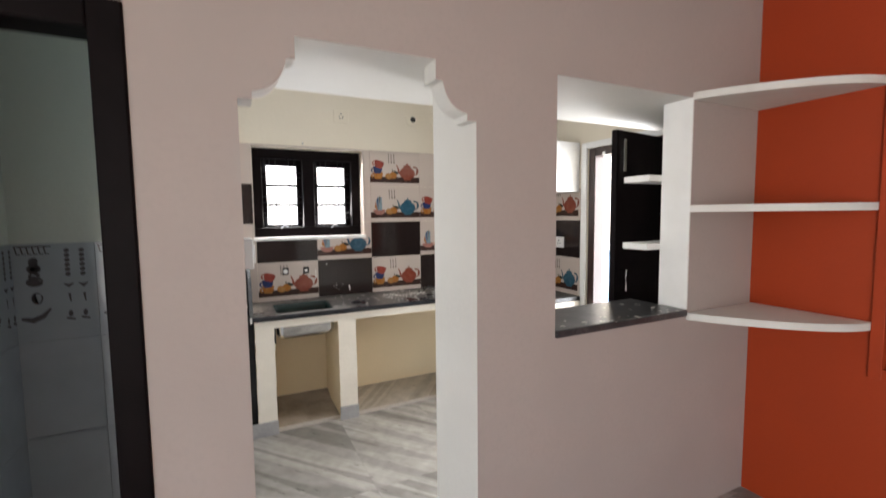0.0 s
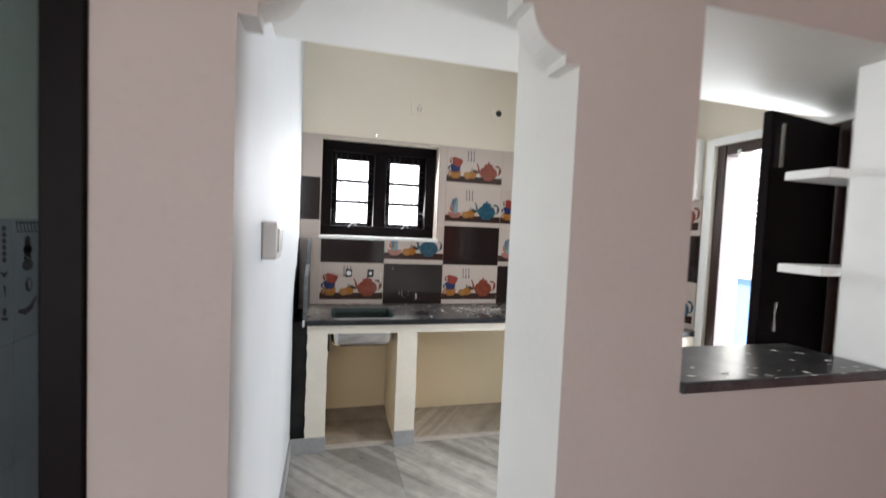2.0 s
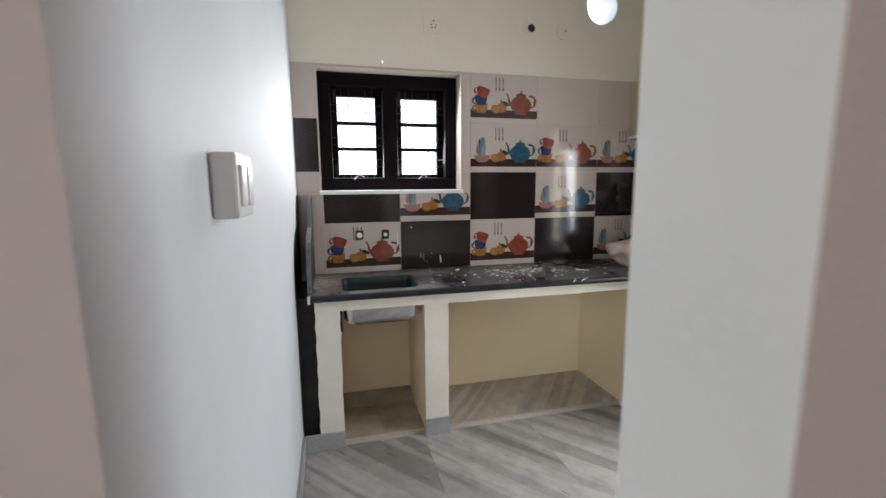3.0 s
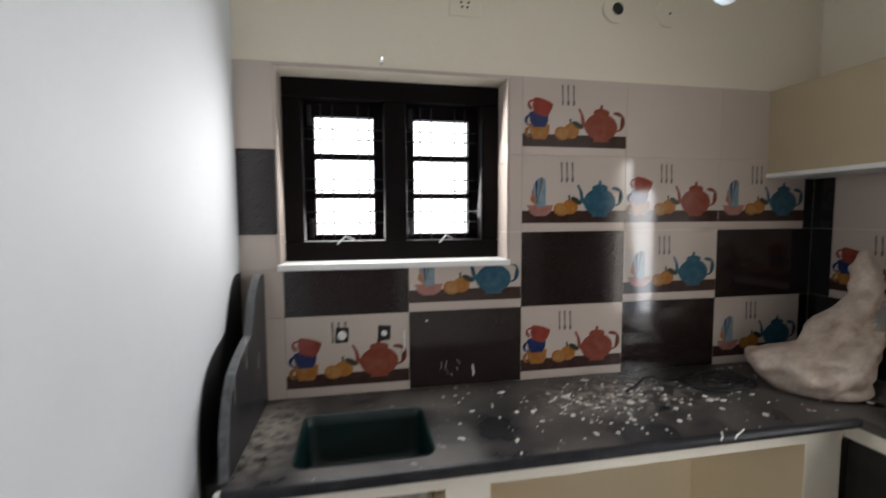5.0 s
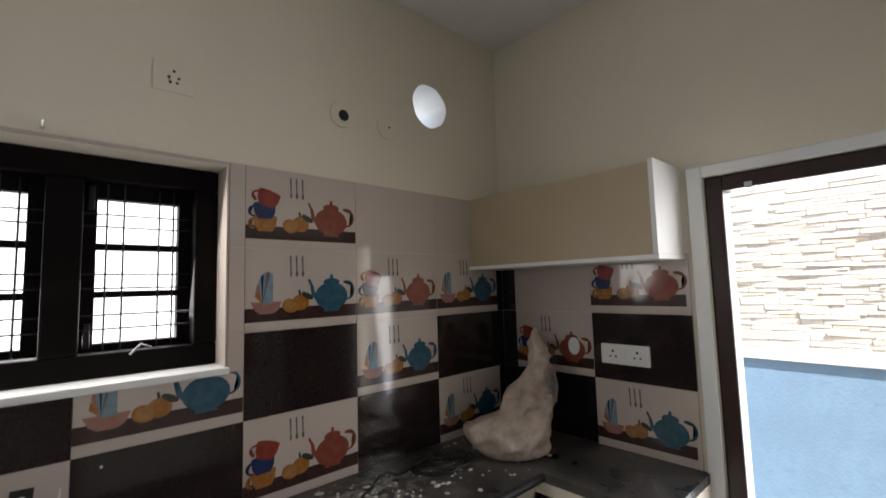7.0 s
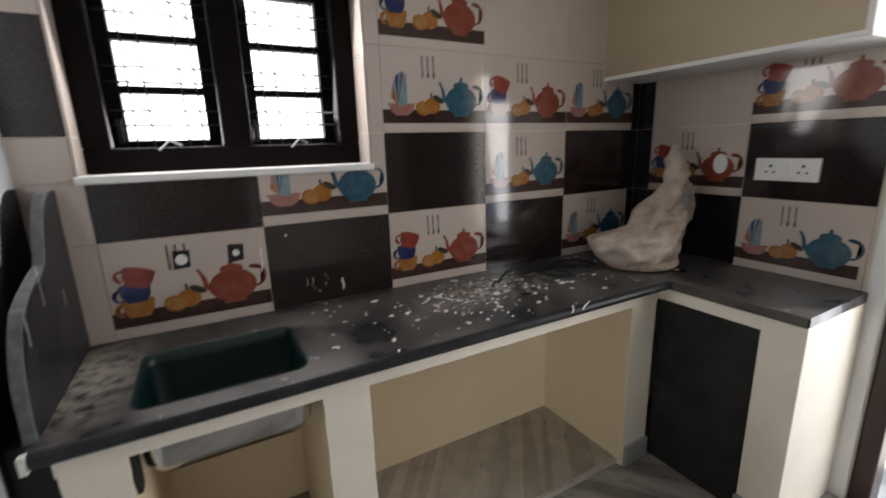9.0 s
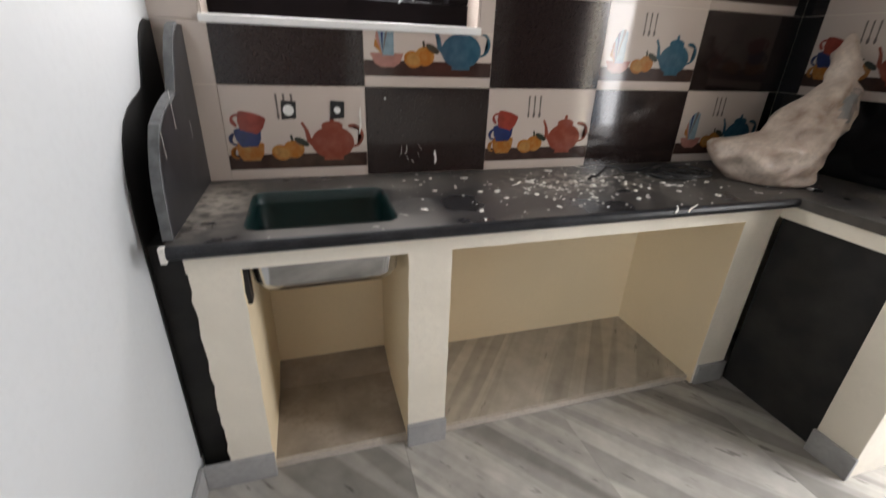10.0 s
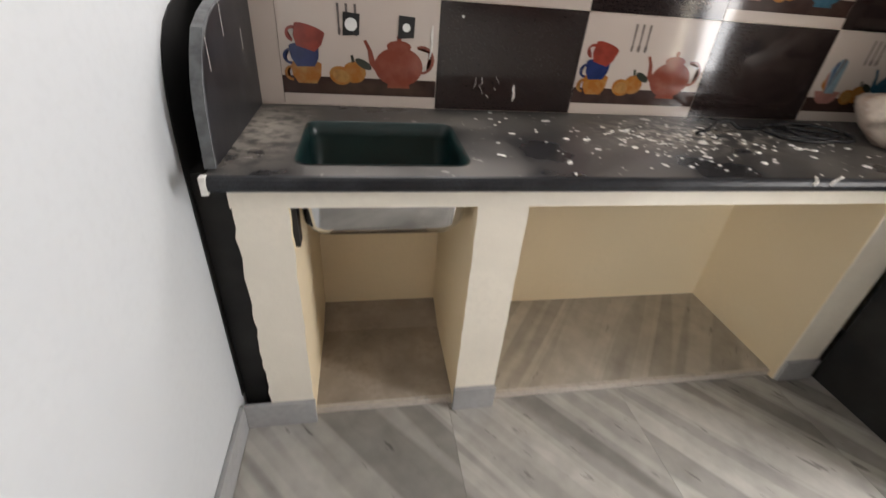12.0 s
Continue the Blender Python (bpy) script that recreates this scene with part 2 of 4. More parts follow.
STONE_W = mat("white_stacked_stone", (0.78, 0.75, 0.70), 0.85, grain=0.12, per_object=0.06)
STONE_T = mat("tan_stacked_stone", (0.74, 0.66, 0.57), 0.85, grain=0.15, per_object=0.08)
STONE_G = mat("stone_joint_mortar", (0.60, 0.56, 0.52), 0.9, grain=0.2)
CEMENT = mat("grey_cement_ground", (0.42, 0.41, 0.39), 0.85, mottle=0.25, mottle_scale=2, grain=0.15)
BATH_PAINT = mat("grey_green_bath_paint", (0.60, 0.64, 0.57), 0.7, mottle=0.08, mottle_scale=2.5, grain=0.04, bump=0.12)
BATHTILE = mat("pale_grey_bath_tile", (0.40, 0.44, 0.47), 0.12, mottle=0.08, mottle_scale=6, per_object=0.03)
MOTIF = mat("grey_brown_tile_motif", (0.13, 0.12, 0.12), 0.15, grain=0.2)
P_RED = mat("print_red_teapot", (0.202, 0.046, 0.027), 0.09, mottle=0.5, mottle_scale=28, colour2=(0.24, 0.072, 0.045))
P_BLUE = mat("print_blue_teapot", (0.023, 0.077, 0.118), 0.09, mottle=0.5, mottle_scale=28, colour2=(0.045, 0.120, 0.160))
P_CUPR = mat("print_red_cup", (0.257, 0.046, 0.031), 0.09, mottle=0.3, mottle_scale=30)
P_CUPB = mat("print_blue_cup", (0.021, 0.033, 0.110), 0.09, mottle=0.3, mottle_scale=30)
P_ORANGE = mat("print_orange_fruit", (0.318, 0.116, 0.021), 0.09, mottle=0.4, mottle_scale=40, colour2=(0.355, 0.196, 0.061))
P_SLICE = mat("print_cut_orange", (0.37, 0.19, 0.06), 0.09, mottle=0.3, mottle_scale=60)
P_PINK = mat("print_pink_bowl", (0.355, 0.165, 0.134), 0.09, mottle=0.3, mottle_scale=30)
P_LEAF = mat("print_dark_leaf", (0.035, 0.04, 0.03), 0.09)
P_STRIPE = mat("print_pale_blue_stripe", (0.196, 0.275, 0.318), 0.09, mottle=0.3, mottle_scale=30)
P_GREY = mat("print_grey_spoon", (0.13, 0.11, 0.105), 0.09)
P_SHELF = mat("print_brown_shelf", (0.045, 0.024, 0.02), 0.09, mottle=0.3, mottle_scale=25)


# ---- mesh helpers ----
def box_bm(x0, x1, y0, y1, z0, z1, bm=None, bevel=0.0):
    bm = bm or bmesh.new()
    r = bmesh.ops.create_cube(bm, size=1.0, matrix=Matrix.Translation(((x0 + x1) / 2, (y0 + y1) / 2, (z0 + z1) / 2))
                              @ Matrix.Diagonal((abs(x1 - x0), abs(y1 - y0), abs(z1 - z0), 1)))
    if bevel:
        es = list({e for v in r["verts"] for e in v.link_edges})
        bmesh.ops.bevel(bm, geom=es, offset=bevel, segments=2, affect="EDGES", profile=0.5)
    return bm


def prism_bm(points, depth, axis="y", at=0.0, bm=None):
    """An outline in a vertical (axis y or x) or level (axis z) plane, given a thickness along that axis."""
    bm = bm or bmesh.new()

    def put(p, d):
        a, b = p
        return (a, d, b) if axis == "y" else (d, a, b) if axis == "x" else (a, b, d)

    f0 = [bm.verts.new(put(p, at)) for p in points]
    f1 = [bm.verts.new(put(p, at + depth)) for p in points]
    bm.faces.new(f0)
    bm.faces.new(f1[::-1])
    n = len(points)
    for i in range(n):
        bm.faces.new((f0[i], f1[i], f1[(i + 1) % n], f0[(i + 1) % n]))
    bmesh.ops.recalc_face_normals(bm, faces=bm.faces)
    return bm


def tube_bm(points, radius, sides=8, bm=None):
    """A round bar or cable along a line of points."""
    bm = bm or bmesh.new()
    pts = [Vector(p) for p in points]
    rings = []
    for i, p in enumerate(pts):
        d = (pts[min(i + 1, len(pts) - 1)] - pts[max(i - 1, 0)]).normalized()
        q = d.to_track_quat("Z", "Y").to_matrix()
        rings.append([bm.verts.new(p + q @ Vector((radius * math.cos(a), radius * math.sin(a), 0)))
                      for a in (2 * math.pi * k / sides for k in range(sides))])
    for a, b in zip(rings, rings[1:]):
        for k in range(sides):
            bm.faces.new((a[k], a[(k + 1) % sides], b[(k + 1) % sides], b[k]))
    bm.faces.new(rings[0][::-1])
    bm.faces.new(rings[-1])
    return bm


def disc_bm(c, r, depth, axis="y", n=28, rz=None, bm=None):
    pts = [(c[0] + r * math.cos(2 * math.pi * k / n), c[1] + (rz or r) * math.sin(2 * math.pi * k / n)) for k in range(n)]
    return prism_bm(pts, depth, axis, c[2], bm)


def stroke(pts, w):
    """A ribbon along a line of points, of width w."""
    left, right = [], []
    for i, p in enumerate(pts):
        a, b = Vector(pts[max(i - 1, 0)]), Vector(pts[min(i + 1, len(pts) - 1)])
        d = (b - a).normalized()
        ww = w[i] if isinstance(w, (list, tuple)) else w
        left.append((p[0] - d.y * ww / 2, p[1] + d.x * ww / 2))
        right.append((p[0] + d.y * ww / 2, p[1] - d.x * ww / 2))
    return left + right[::-1]


def mesh_of(name, bm, material, smooth=False):
    me = bpy.data.meshes.new(name)
    bm.to_mesh(me)
    bm.free()
    for m in material if isinstance(material, (list, tuple)) else (material,):
        me.materials.append(m)
    if smooth:
        for p in me.polygons:
            p.use_smooth = True
    return me


def part(name, bm, material, parent=None, label="", smooth=False):
    ob = new(name, mesh_of(name, bm, material, smooth))
    if parent:
        ob.parent = parent
    if label:
        tagged(ob, label)
    return ob


def thing(name, label, category, group="", kind="", at=(0, 0, 0)):
    ob = new(name)
    ob.location = at
    return tagged(ob, label, category, group, kind)


def setting(name, bm, material, label, category):
    return tagged(part(name, bm, material), label, category, kind="structure")


def wall_grid(holes, a0, a1, z0, z1, t0, t1, axis, bm=None):
    """A wall of thickness t0..t1, from a0 to a1 and z0 to z1, with rectangular holes (a, a, z, z) right through it."""
    bm = bm or bmesh.new()
    A = sorted({a0, a1, *[h[0] for h in holes], *[h[1] for h in holes]})
    Z = sorted({z0, z1, *[h[2] for h in holes], *[h[3] for h in holes]})
    A, Z = [a for a in A if a0 <= a <= a1], [z for z in Z if z0 <= z <= z1]
    full = [[not any(h[0] <= (a + b) / 2 <= h[1] and h[2] <= (c + d) / 2 <= h[3] for h in holes)
             for c, d in zip(Z, Z[1:])] for a, b in zip(A, A[1:])]
    vs = {}

    def v(a, t, z):
        if (a, t, z) not in vs:
            vs[a, t, z] = bm.verts.new((a, t, z) if axis == "y" else (t, a, z))
        return vs[a, t, z]

    na, nz = len(A) - 1, len(Z) - 1
    for i in range(na):
        for k in range(nz):
            if not full[i][k]:
                continue
            a, b, c, d = A[i], A[i + 1], Z[k], Z[k + 1]
            for t in (t0, t1):
                bm.faces.new((v(a, t, c), v(b, t, c), v(b, t, d), v(a, t, d)))
            if i == 0 or not full[i - 1][k]:
                bm.faces.new((v(a, t0, c), v(a, t1, c), v(a, t1, d), v(a, t0, d)))
            if i == na - 1 or not full[i + 1][k]:
                bm.faces.new((v(b, t0, c), v(b, t1, c), v(b, t1, d), v(b, t0, d)))
            if k == 0 or not full[i][k - 1]:
                bm.faces.new((v(a, t0, c), v(b, t0, c), v(b, t1, c), v(a, t1, c)))
            if k == nz - 1 or not full[i][k + 1]:
                bm.faces.new((v(a, t0, d), v(b, t0, d), v(b, t1, d), v(a, t1, d)))
    bmesh.ops.recalc_face_normals(bm, faces=bm.faces)
    return bm


# ---- plan ----
XL, XR = -1.045, 1.40            # kitchen side walls
YP, YB = -2.262, -1.96          # partition: hall face, kitchen face by the arch
YQ = -2.115                     # kitchen face of the thinner part with the hatch
HK, HH = 2.955, 2.588            # ceilings: kitchen, hall
WX0, WX1, WZ0, WZ1 = -0.915, -0.053, 1.305, 2.018   # kitchen window opening
DY0, DY1, DZ = -1.76, -1.05, 1.975                  # outside door opening
CT = 0.83                       # worktop height
OX = 1.352                      # orange wall

# ---- large structure ----
setting("ground", box_bm(-60, 60, -60, 60, -0.42, -0.30), CEMENT, "grey cement ground outside the house", "ground")
setting("floor", box_bm(-3.0, 1.63, -7.0, 0.25, -0.30, -0.012), MARBLE_SKIRT, "grey marble floor bedding of the house", "floor")

# window wall, with the round fan hole above the tiles
FH = (0.893, 2.485, 0.110)
wb = wall_grid([(WX0, WX1, WZ0, WZ1), (FH[0] - 0.2, FH[0] + 0.2, FH[1] - 0.2, FH[1] + 0.2)], XL - 0.12, XR + 0.23, -0.3, HK + 0.1, 0.008, 0.235, "y")
n = 48


def hole_rim(k):
    a = 2 * math.pi * (k + 0.5) / n
    wob = 1 + 0.02 * math.sin(3 * a + 1) + 0.012 * math.sin(7 * a)
    c, s_ = math.cos(a), math.sin(a)
    f = 0.2 / max(abs(c), abs(s_))
    return (FH[0] + FH[2] * wob * c, FH[1] + FH[2] * wob * s_), (FH[0] + f * c, FH[1] + f * s_)


for k in range(n):
    (ia, ib), (ja, jb) = hole_rim(k), hole_rim((k + 1) % n)
    for t in (0.008, 0.235):
        wb.faces.new([wb.verts.new((p[0], t, p[1])) for p in (ia, ib, jb, ja)])
    # white inside the hole's rim adds to the brightness of the sky there
    rim = wb.faces.new([wb.verts.new(p) for p in ((ia[0], 0.008, ia[1]), (ia[0], 0.235, ia[1]), (ja[0], 0.235, ja[1]), (ja[0], 0.008, ja[1]))])
    rim.material_index = 1
for sx in (-1, 1):
    for sz in (-1, 1):
        ks = [k for k in range(n) if abs(hole_rim(k)[1][0] - FH[0]) <= 0.2]
        cx, cz = FH[0] + 0.2 * sx, FH[1] + 0.2 * sz
        near = sorted(range(n), key=lambda k: (hole_rim(k)[1][0] - cx) ** 2 + (hole_rim(k)[1][1] - cz) ** 2)[:2]
        for t in (0.008, 0.235):
            pts = [hole_rim(k)[1] for k in near]
            wb.faces.new([wb.verts.new((x, t, z)) for x, z in (pts[0], (cx, cz), pts[1])])
wall_north = setting("wall_north", wb, [CREAM_PALE, TRIM], "cream painted kitchen wall with window and round fan hole", "wall")

# right wall, with the outside door
wall_east = setting("wall_east", wall_grid([(DY0, DY1, -0.3, DZ)], YP, 0.008, -0.3, HK + 0.1, XR + 0.008, XR + 0.235, "x"), CREAM_PALE,
                    "cream painted kitchen wall beside the outside door", "wall")
setting("wall_west", box_bm(XL - 0.1, XL, YB + 0.002, 0.008, -0.3, HK + 0.1), WHITE, "white painted plain kitchen side wall", "wall")

# partition: arch part and hatch part
AX0, AX1 = -1.044, -0.303


def arch_outline():
    """Stepped arch: shoulder, hollow curve, small step, flat top."""
    right = [(AX1, 1.803), (AX1 - 0.036, 1.803), (AX1 - 0.036, 1.825)]
    cx, cz = AX1 - 0.036, 1.942
    for k in range(1, 9):
        a = math.radians(-90 - 10 * k)
        right.append((cx + 0.092 * math.cos(a), cz + 0.114 * math.sin(a)))
    right += [(AX1 - 0.135, 1.925), (AX1 - 0.152, 1.925), (AX1 - 0.152, 1.988)]
    left = [(AX0 + AX1 - x, z) for x, z in right[::-1]]
    return right, left


ar, al = arch_outline()
BX0, BX1, BZ = -1.98, -1.285, 2.004      # bathroom door frame, outside
bm = prism_bm([(BX1, -0.3), (AX0, -0.3)] + al[::-1] + ar[::-1] + [(AX1, -0.3), (-0.10, -0.3), (-0.10, HK + 0.1), (BX1, HK + 0.1)], 0.09, "y", YP)
wall_grid([(AX0, AX1 - 0.022, -0.3, 2.005)], BX1, -0.10, -0.3, HK + 0.1, YP + 0.09, YB, "y", bm)
# the right jamb leans in a little towards the kitchen
for v in bm.verts:
    if abs(v.co.x - AX1) < 0.03 and v.co.z < 2.01 and v.co.y > YP + 0.01:
        v.co.x = AX1 - 0.022 * (v.co.y - YP) / (YB - YP)
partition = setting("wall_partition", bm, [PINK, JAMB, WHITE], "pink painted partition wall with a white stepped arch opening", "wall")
PX0, PX1, PZ0, PZ1 = 0.051, 0.84, 0.998, 2.005
setting("wall_hatch", wall_grid([(PX0, PX1, PZ0, PZ1)], -0.10, XR + 0.008, -0.3, HK + 0.1, YP, YQ, "y"), [PINK, JAMB],
        "pink painted wall with a white-lined serving hatch", "wall")
setting("wall_bath_front", wall_grid([(BX0, BX1, -0.3, BZ)], -3.0, BX1, -0.3, HK + 0.1, YP, YP + 0.12, "y"), [PINK, WHITE],
        "pink painted hall wall round the bathroom door", "wall")
for nm in ("wall_partition", "wall_hatch", "wall_bath_front"):
    for p in bpy.data.objects[nm].data.polygons:
        p.material_index = 0 if p.normal.y < -0.5 and abs(p.center.y - YP) < 0.01 else 1
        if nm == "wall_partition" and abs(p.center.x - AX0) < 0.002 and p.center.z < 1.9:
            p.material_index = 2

# hall
OW = (-4.2, -2.795, 0.822, 2.01)
setting("wall_orange", wall_grid([OW], -7.0, YP - 0.001, -0.3, HH + 0.2, OX, OX + 0.2, "x"), ORANGE, "bright orange painted hall wall with a window recess", "wall")
# west and south walls are unseen; the west opening is added for light
setting("wall_hall_west", wall_grid([(-6.5, -5.1, 0.0, 2.3)], -7.0, YP, -0.3, HH + 0.2, -3.1, -3.0, "x"), PINK, "unseen pink hall wall with an assumed opening for light", "wall")
setting("wall_hall_south", box_bm(-3.0, OX, -6.75, -6.6, -0.3, HH + 0.2), PINK, "plain pink painted unseen rear hall wall", "wall")
setting("ceiling_hall", box_bm(-3.1, OX + 0.2, -7.0, YP - 0.001, HH, HH + 0.12), CEIL, "plain white painted hall ceiling", "ceiling")
setting("ceiling_kitchen", box_bm(XL - 0.1, XR + 0.23, YB, 0.007, HK, HK + 0.098), CEIL, "plain white painted kitchen ceiling", "ceiling")
setting("roof_slab", box_bm(-3.1, 1.9, YP, 0.5, HK + 0.11, HK + 0.24), CEMENT, "grey cement roof slab over the rooms", "roof")
lf = box_bm(XL, XR, YB, -1.65, 2.005, 2.073)
box_bm(-0.10, XR, YQ, YB, 2.005, 2.073, lf)
box_bm(XL, XR, -1.71, -1.65, 2.073, 2.30, lf)
setting("loft_slab", lf, JAMB, "white plastered storage loft slab over the kitchen entrance", "loft")

# bathroom
# the high opening is assumed, cut out of view to let light in
setting("wall_bath_west", wall_grid([(-1.85, -1.63, 1.95, 2.15)], YP, -0.9, -0.3, HK + 0.1, -2.06, -1.96, "x"), BATH_PAINT, "white bathroom wall with an assumed unseen light opening", "wall")
setting("wall_bath_north", box_bm(-2.06, XL - 0.1, -1.0, -0.9, -0.3, HK + 0.1), BATH_PAINT, "white plastered bathroom end wall", "wall")
setting("ceiling_bath", box_bm(-2.06, XL - 0.1, YP + 0.12, -1.0, 2.6, 2.7), CEIL, "plain white bathroom ceiling", "ceiling")


# ---- floor slabs ----
def floor_slabs():
    def slab(w, d):
        return mesh_of("slab", box_bm(0, w - 0.0008, 0, d - 0.0008, -0.02, 0.0, bevel=0.0), MARBLE)

    fl = bpy.data.objects["floor"]
    small = slab(0.61, 0.91)
    for i in range(-4, 4):
        for j in range(-8, 0):
            x, y = -1.03 + 0.61 * i, 0.91 * j + 0.44
            if y + 0.91 > 0.24 or x + 0.61 > 1.62 or x < -3.0:
                continue
            ob = new("marble_slab", small)
            ob.location, ob.parent = (x, y, 0), fl
    edge = slab(0.61, 0.46)
    for i in range(4):
        ob = new("marble_slab", edge if i < 3 else slab(0.58, 0.46))
        ob.location, ob.parent = (-1.03 + 0.61 * i, -0.47, 0.0), fl


floor_slabs()


# ---- wall tiles ----
def poly(cx, cy, rx, ry, n=18, a0=0.0, a1=360.0, tilt=0.0):
    c, s_ = math.cos(radians(tilt)), math.sin(radians(tilt))
    pts = []
    for k in range(n):
        a = radians(a0 + (a1 - a0) * k / (n if a1 - a0 == 360 else n - 1))
        x, y = rx * math.cos(a), ry * math.sin(a)
        pts.append((cx + c * x - s_ * y, cy + s_ * x + c * y))
    return pts


def arc(cx, cy, rx, ry, a0, a1, n=10):
    return [(cx + rx * math.cos(radians(a0 + (a1 - a0) * k / (n - 1))), cy + ry * math.sin(radians(a0 + (a1 - a0) * k / (n - 1)))) for k in range(n)]


def teapot(mt):
    cx, cy = 0.335, 0.118
    return [(mt, stroke([(cx - 0.055, cy - 0.01), (cx - 0.078, cy + 0.01), (cx - 0.083, cy + 0.04), (cx - 0.098, cy + 0.068)], [0.026, 0.018, 0.011, 0.009])),
            (mt, stroke(arc(cx + 0.068, cy + 0.022, 0.034, 0.036, 115, -100, 12), 0.008)),
            (mt, poly(cx, cy, 0.072, 0.055, 22)),
            (mt, [(cx - 0.034, cy - 0.06), (cx + 0.034, cy - 0.06), (cx + 0.03, cy - 0.04), (cx - 0.03, cy - 0.04)]),
            (mt, poly(cx, cy + 0.056, 0.036, 0.016, 14)),
            (mt, poly(cx, cy + 0.078, 0.007, 0.010, 10))]


def cup(mt, cx, cy, tilt, w=0.043):
    c, s_ = math.cos(radians(tilt)), math.sin(radians(tilt))
    body = [(-w, 0.027), (-w * 0.92, -0.005), (-w * 0.6, -0.027), (w * 0.6, -0.027), (w * 0.92, -0.005), (w, 0.027)]
    hd = arc(-w * 0.9, 0.0, 0.020, 0.018, 90, 270, 8)
    tr = lambda ps: [(cx + c * x - s_ * y, cy + s_ * x + c * y) for x, y in ps]
    return [(mt, tr(stroke(hd, 0.007))), (mt, tr(body)), (mt, tr(poly(0, 0.027, w, 0.009, 14)))]


def utensils():
    out = []
    for x, kk in ((0.165, 0), (0.188, 1), (0.212, 2)):
        out.append((P_GREY, stroke([(x, 0.275), (x + 0.002, 0.215)], [0.007, 0.0045])))
        out.append((P_GREY, poly(x + 0.002, 0.207, 0.0055 if kk else 0.004, 0.012, 10)))
    return out


def oranges():
    return [(P_ORANGE, poly(0.205, 0.098, 0.034, 0.030)), (P_ORANGE, poly(0.165, 0.088, 0.032, 0.026, tilt=-15)),
            (P_SLICE, poly(0.166, 0.087, 0.024, 0.018, tilt=-15)),
            (P_LEAF, poly(0.232, 0.122, 0.026, 0.011, tilt=-28)), (P_LEAF, stroke([(0.203, 0.126), (0.199, 0.145)], 0.008))]


def red_print():
    return (teapot(P_RED) + cup(P_ORANGE, 0.070, 0.090, 0) + cup(P_CUPB, 0.068, 0.136, 2, 0.041)
            + cup(P_CUPR, 0.079, 0.182, -16, 0.042) + oranges() + utensils())


def blue_print():
    out = [(P_PINK, [(0.02, 0.105), (0.035, 0.075), (0.055, 0.062), (0.10, 0.062), (0.12, 0.075), (0.132, 0.105)])]
    for k, mt in enumerate((P_ORANGE, P_PINK, P_STRIPE, P_CUPB, P_STRIPE, P_GREY, P_STRIPE)):
        a = radians(168 - 15 * k)
        b = radians(168 - 15 * k - 12)
        out.append((mt, [(0.062, 0.098), (0.062 + 0.075 * math.cos(a) * 0.62 + 0.018, 0.10 + 0.115 * math.sin(a)),
                         (0.062 + 0.075 * math.cos(b) * 0.62 + 0.018, 0.10 + 0.115 * math.sin(b)), (0.10, 0.098)]))
    return out + teapot(P_BLUE) + oranges() + utensils()


def clip_poly(pts, top):
    out = []
    for (x0, y0), (x1, y1) in zip(pts, pts[1:] + pts[:1]):
        if y0 <= top:
            out.append((x0, y0))
        if (y0 <= top) != (y1 <= top):
            f = (top - y0) / (y1 - y0)
            out.append((x0 + f * (x1 - x0), top))
    return out


def print_mesh(kind, width, top):
    """The printed picture of one tile as one thin glazed sheet with several inks, cut at the tile's top."""
    items = [(P_SHELF, [(0.0, 0.034), (width - 0.002, 0.034), (width - 0.002, 0.083), (0.0, 0.083)])]
    items += red_print() if kind == "red" else blue_print()
    mats, bm = [], bmesh.new()
    for i, (mt, pts) in enumerate(items):
        pts = clip_poly([(x * width / 0.45, z) for x, z in pts], top - 0.002)
        if len(pts) < 3:
            continue
        if mt not in mats:
            mats.append(mt)
        f = bm.faces.new([bm.verts.new((x, -0.0006 - 0.00005 * i, z)) for x, z in pts])
        f.material_index = mats.index(mt)
        if f.normal.y > 0:
            f.normal_flip()
    bmesh.ops.triangulate(bm, faces=bm.faces)
    bm.normal_update()
    for f in bm.faces:
        if f.normal.y > 0:
            f.normal_flip()
    return mesh_of("print", bm, mats)


TILE_MESH = {}


def tile(parent, m, w, h, look_, name="tile"):
    """A glazed tile, its face in the local plane y=0; look_: white, brown, black, red or blue."""
    key = (round(w, 3), round(h, 3), look_)
    if key not in TILE_MESH:
        body = {"white": TILEW, "red": TILEW, "blue": TILEW, "brown": TILEB, "black": TILEK}[look_]
        bm = box_bm(0.0008, w - 0.0008, 0.0, 0.007, 0.0008, h - 0.0008)
        TILE_MESH[key] = (mesh_of("tile", bm, body), print_mesh(look_, w, h) if look_ in ("red", "blue") else None)
    body, pr = TILE_MESH[key]
    ob = new(name, body)
    ob.parent, ob.matrix_basis = parent, m
    if look_ in ("red", "blue"):
        tagged(ob, "white tile printed with a red teapot and cups" if look_ == "red" else "white tile printed with a blue teapot and bowl")
        p = new("printed_picture", pr)
        p.parent = ob
    elif look_ != "white":
        tagged(ob, "plain dark brown glazed tile" if look_ == "brown" else "plain black glazed tile")
    return ob


Z = [CT, 1.13, 1.43, 1.73, 2.03]


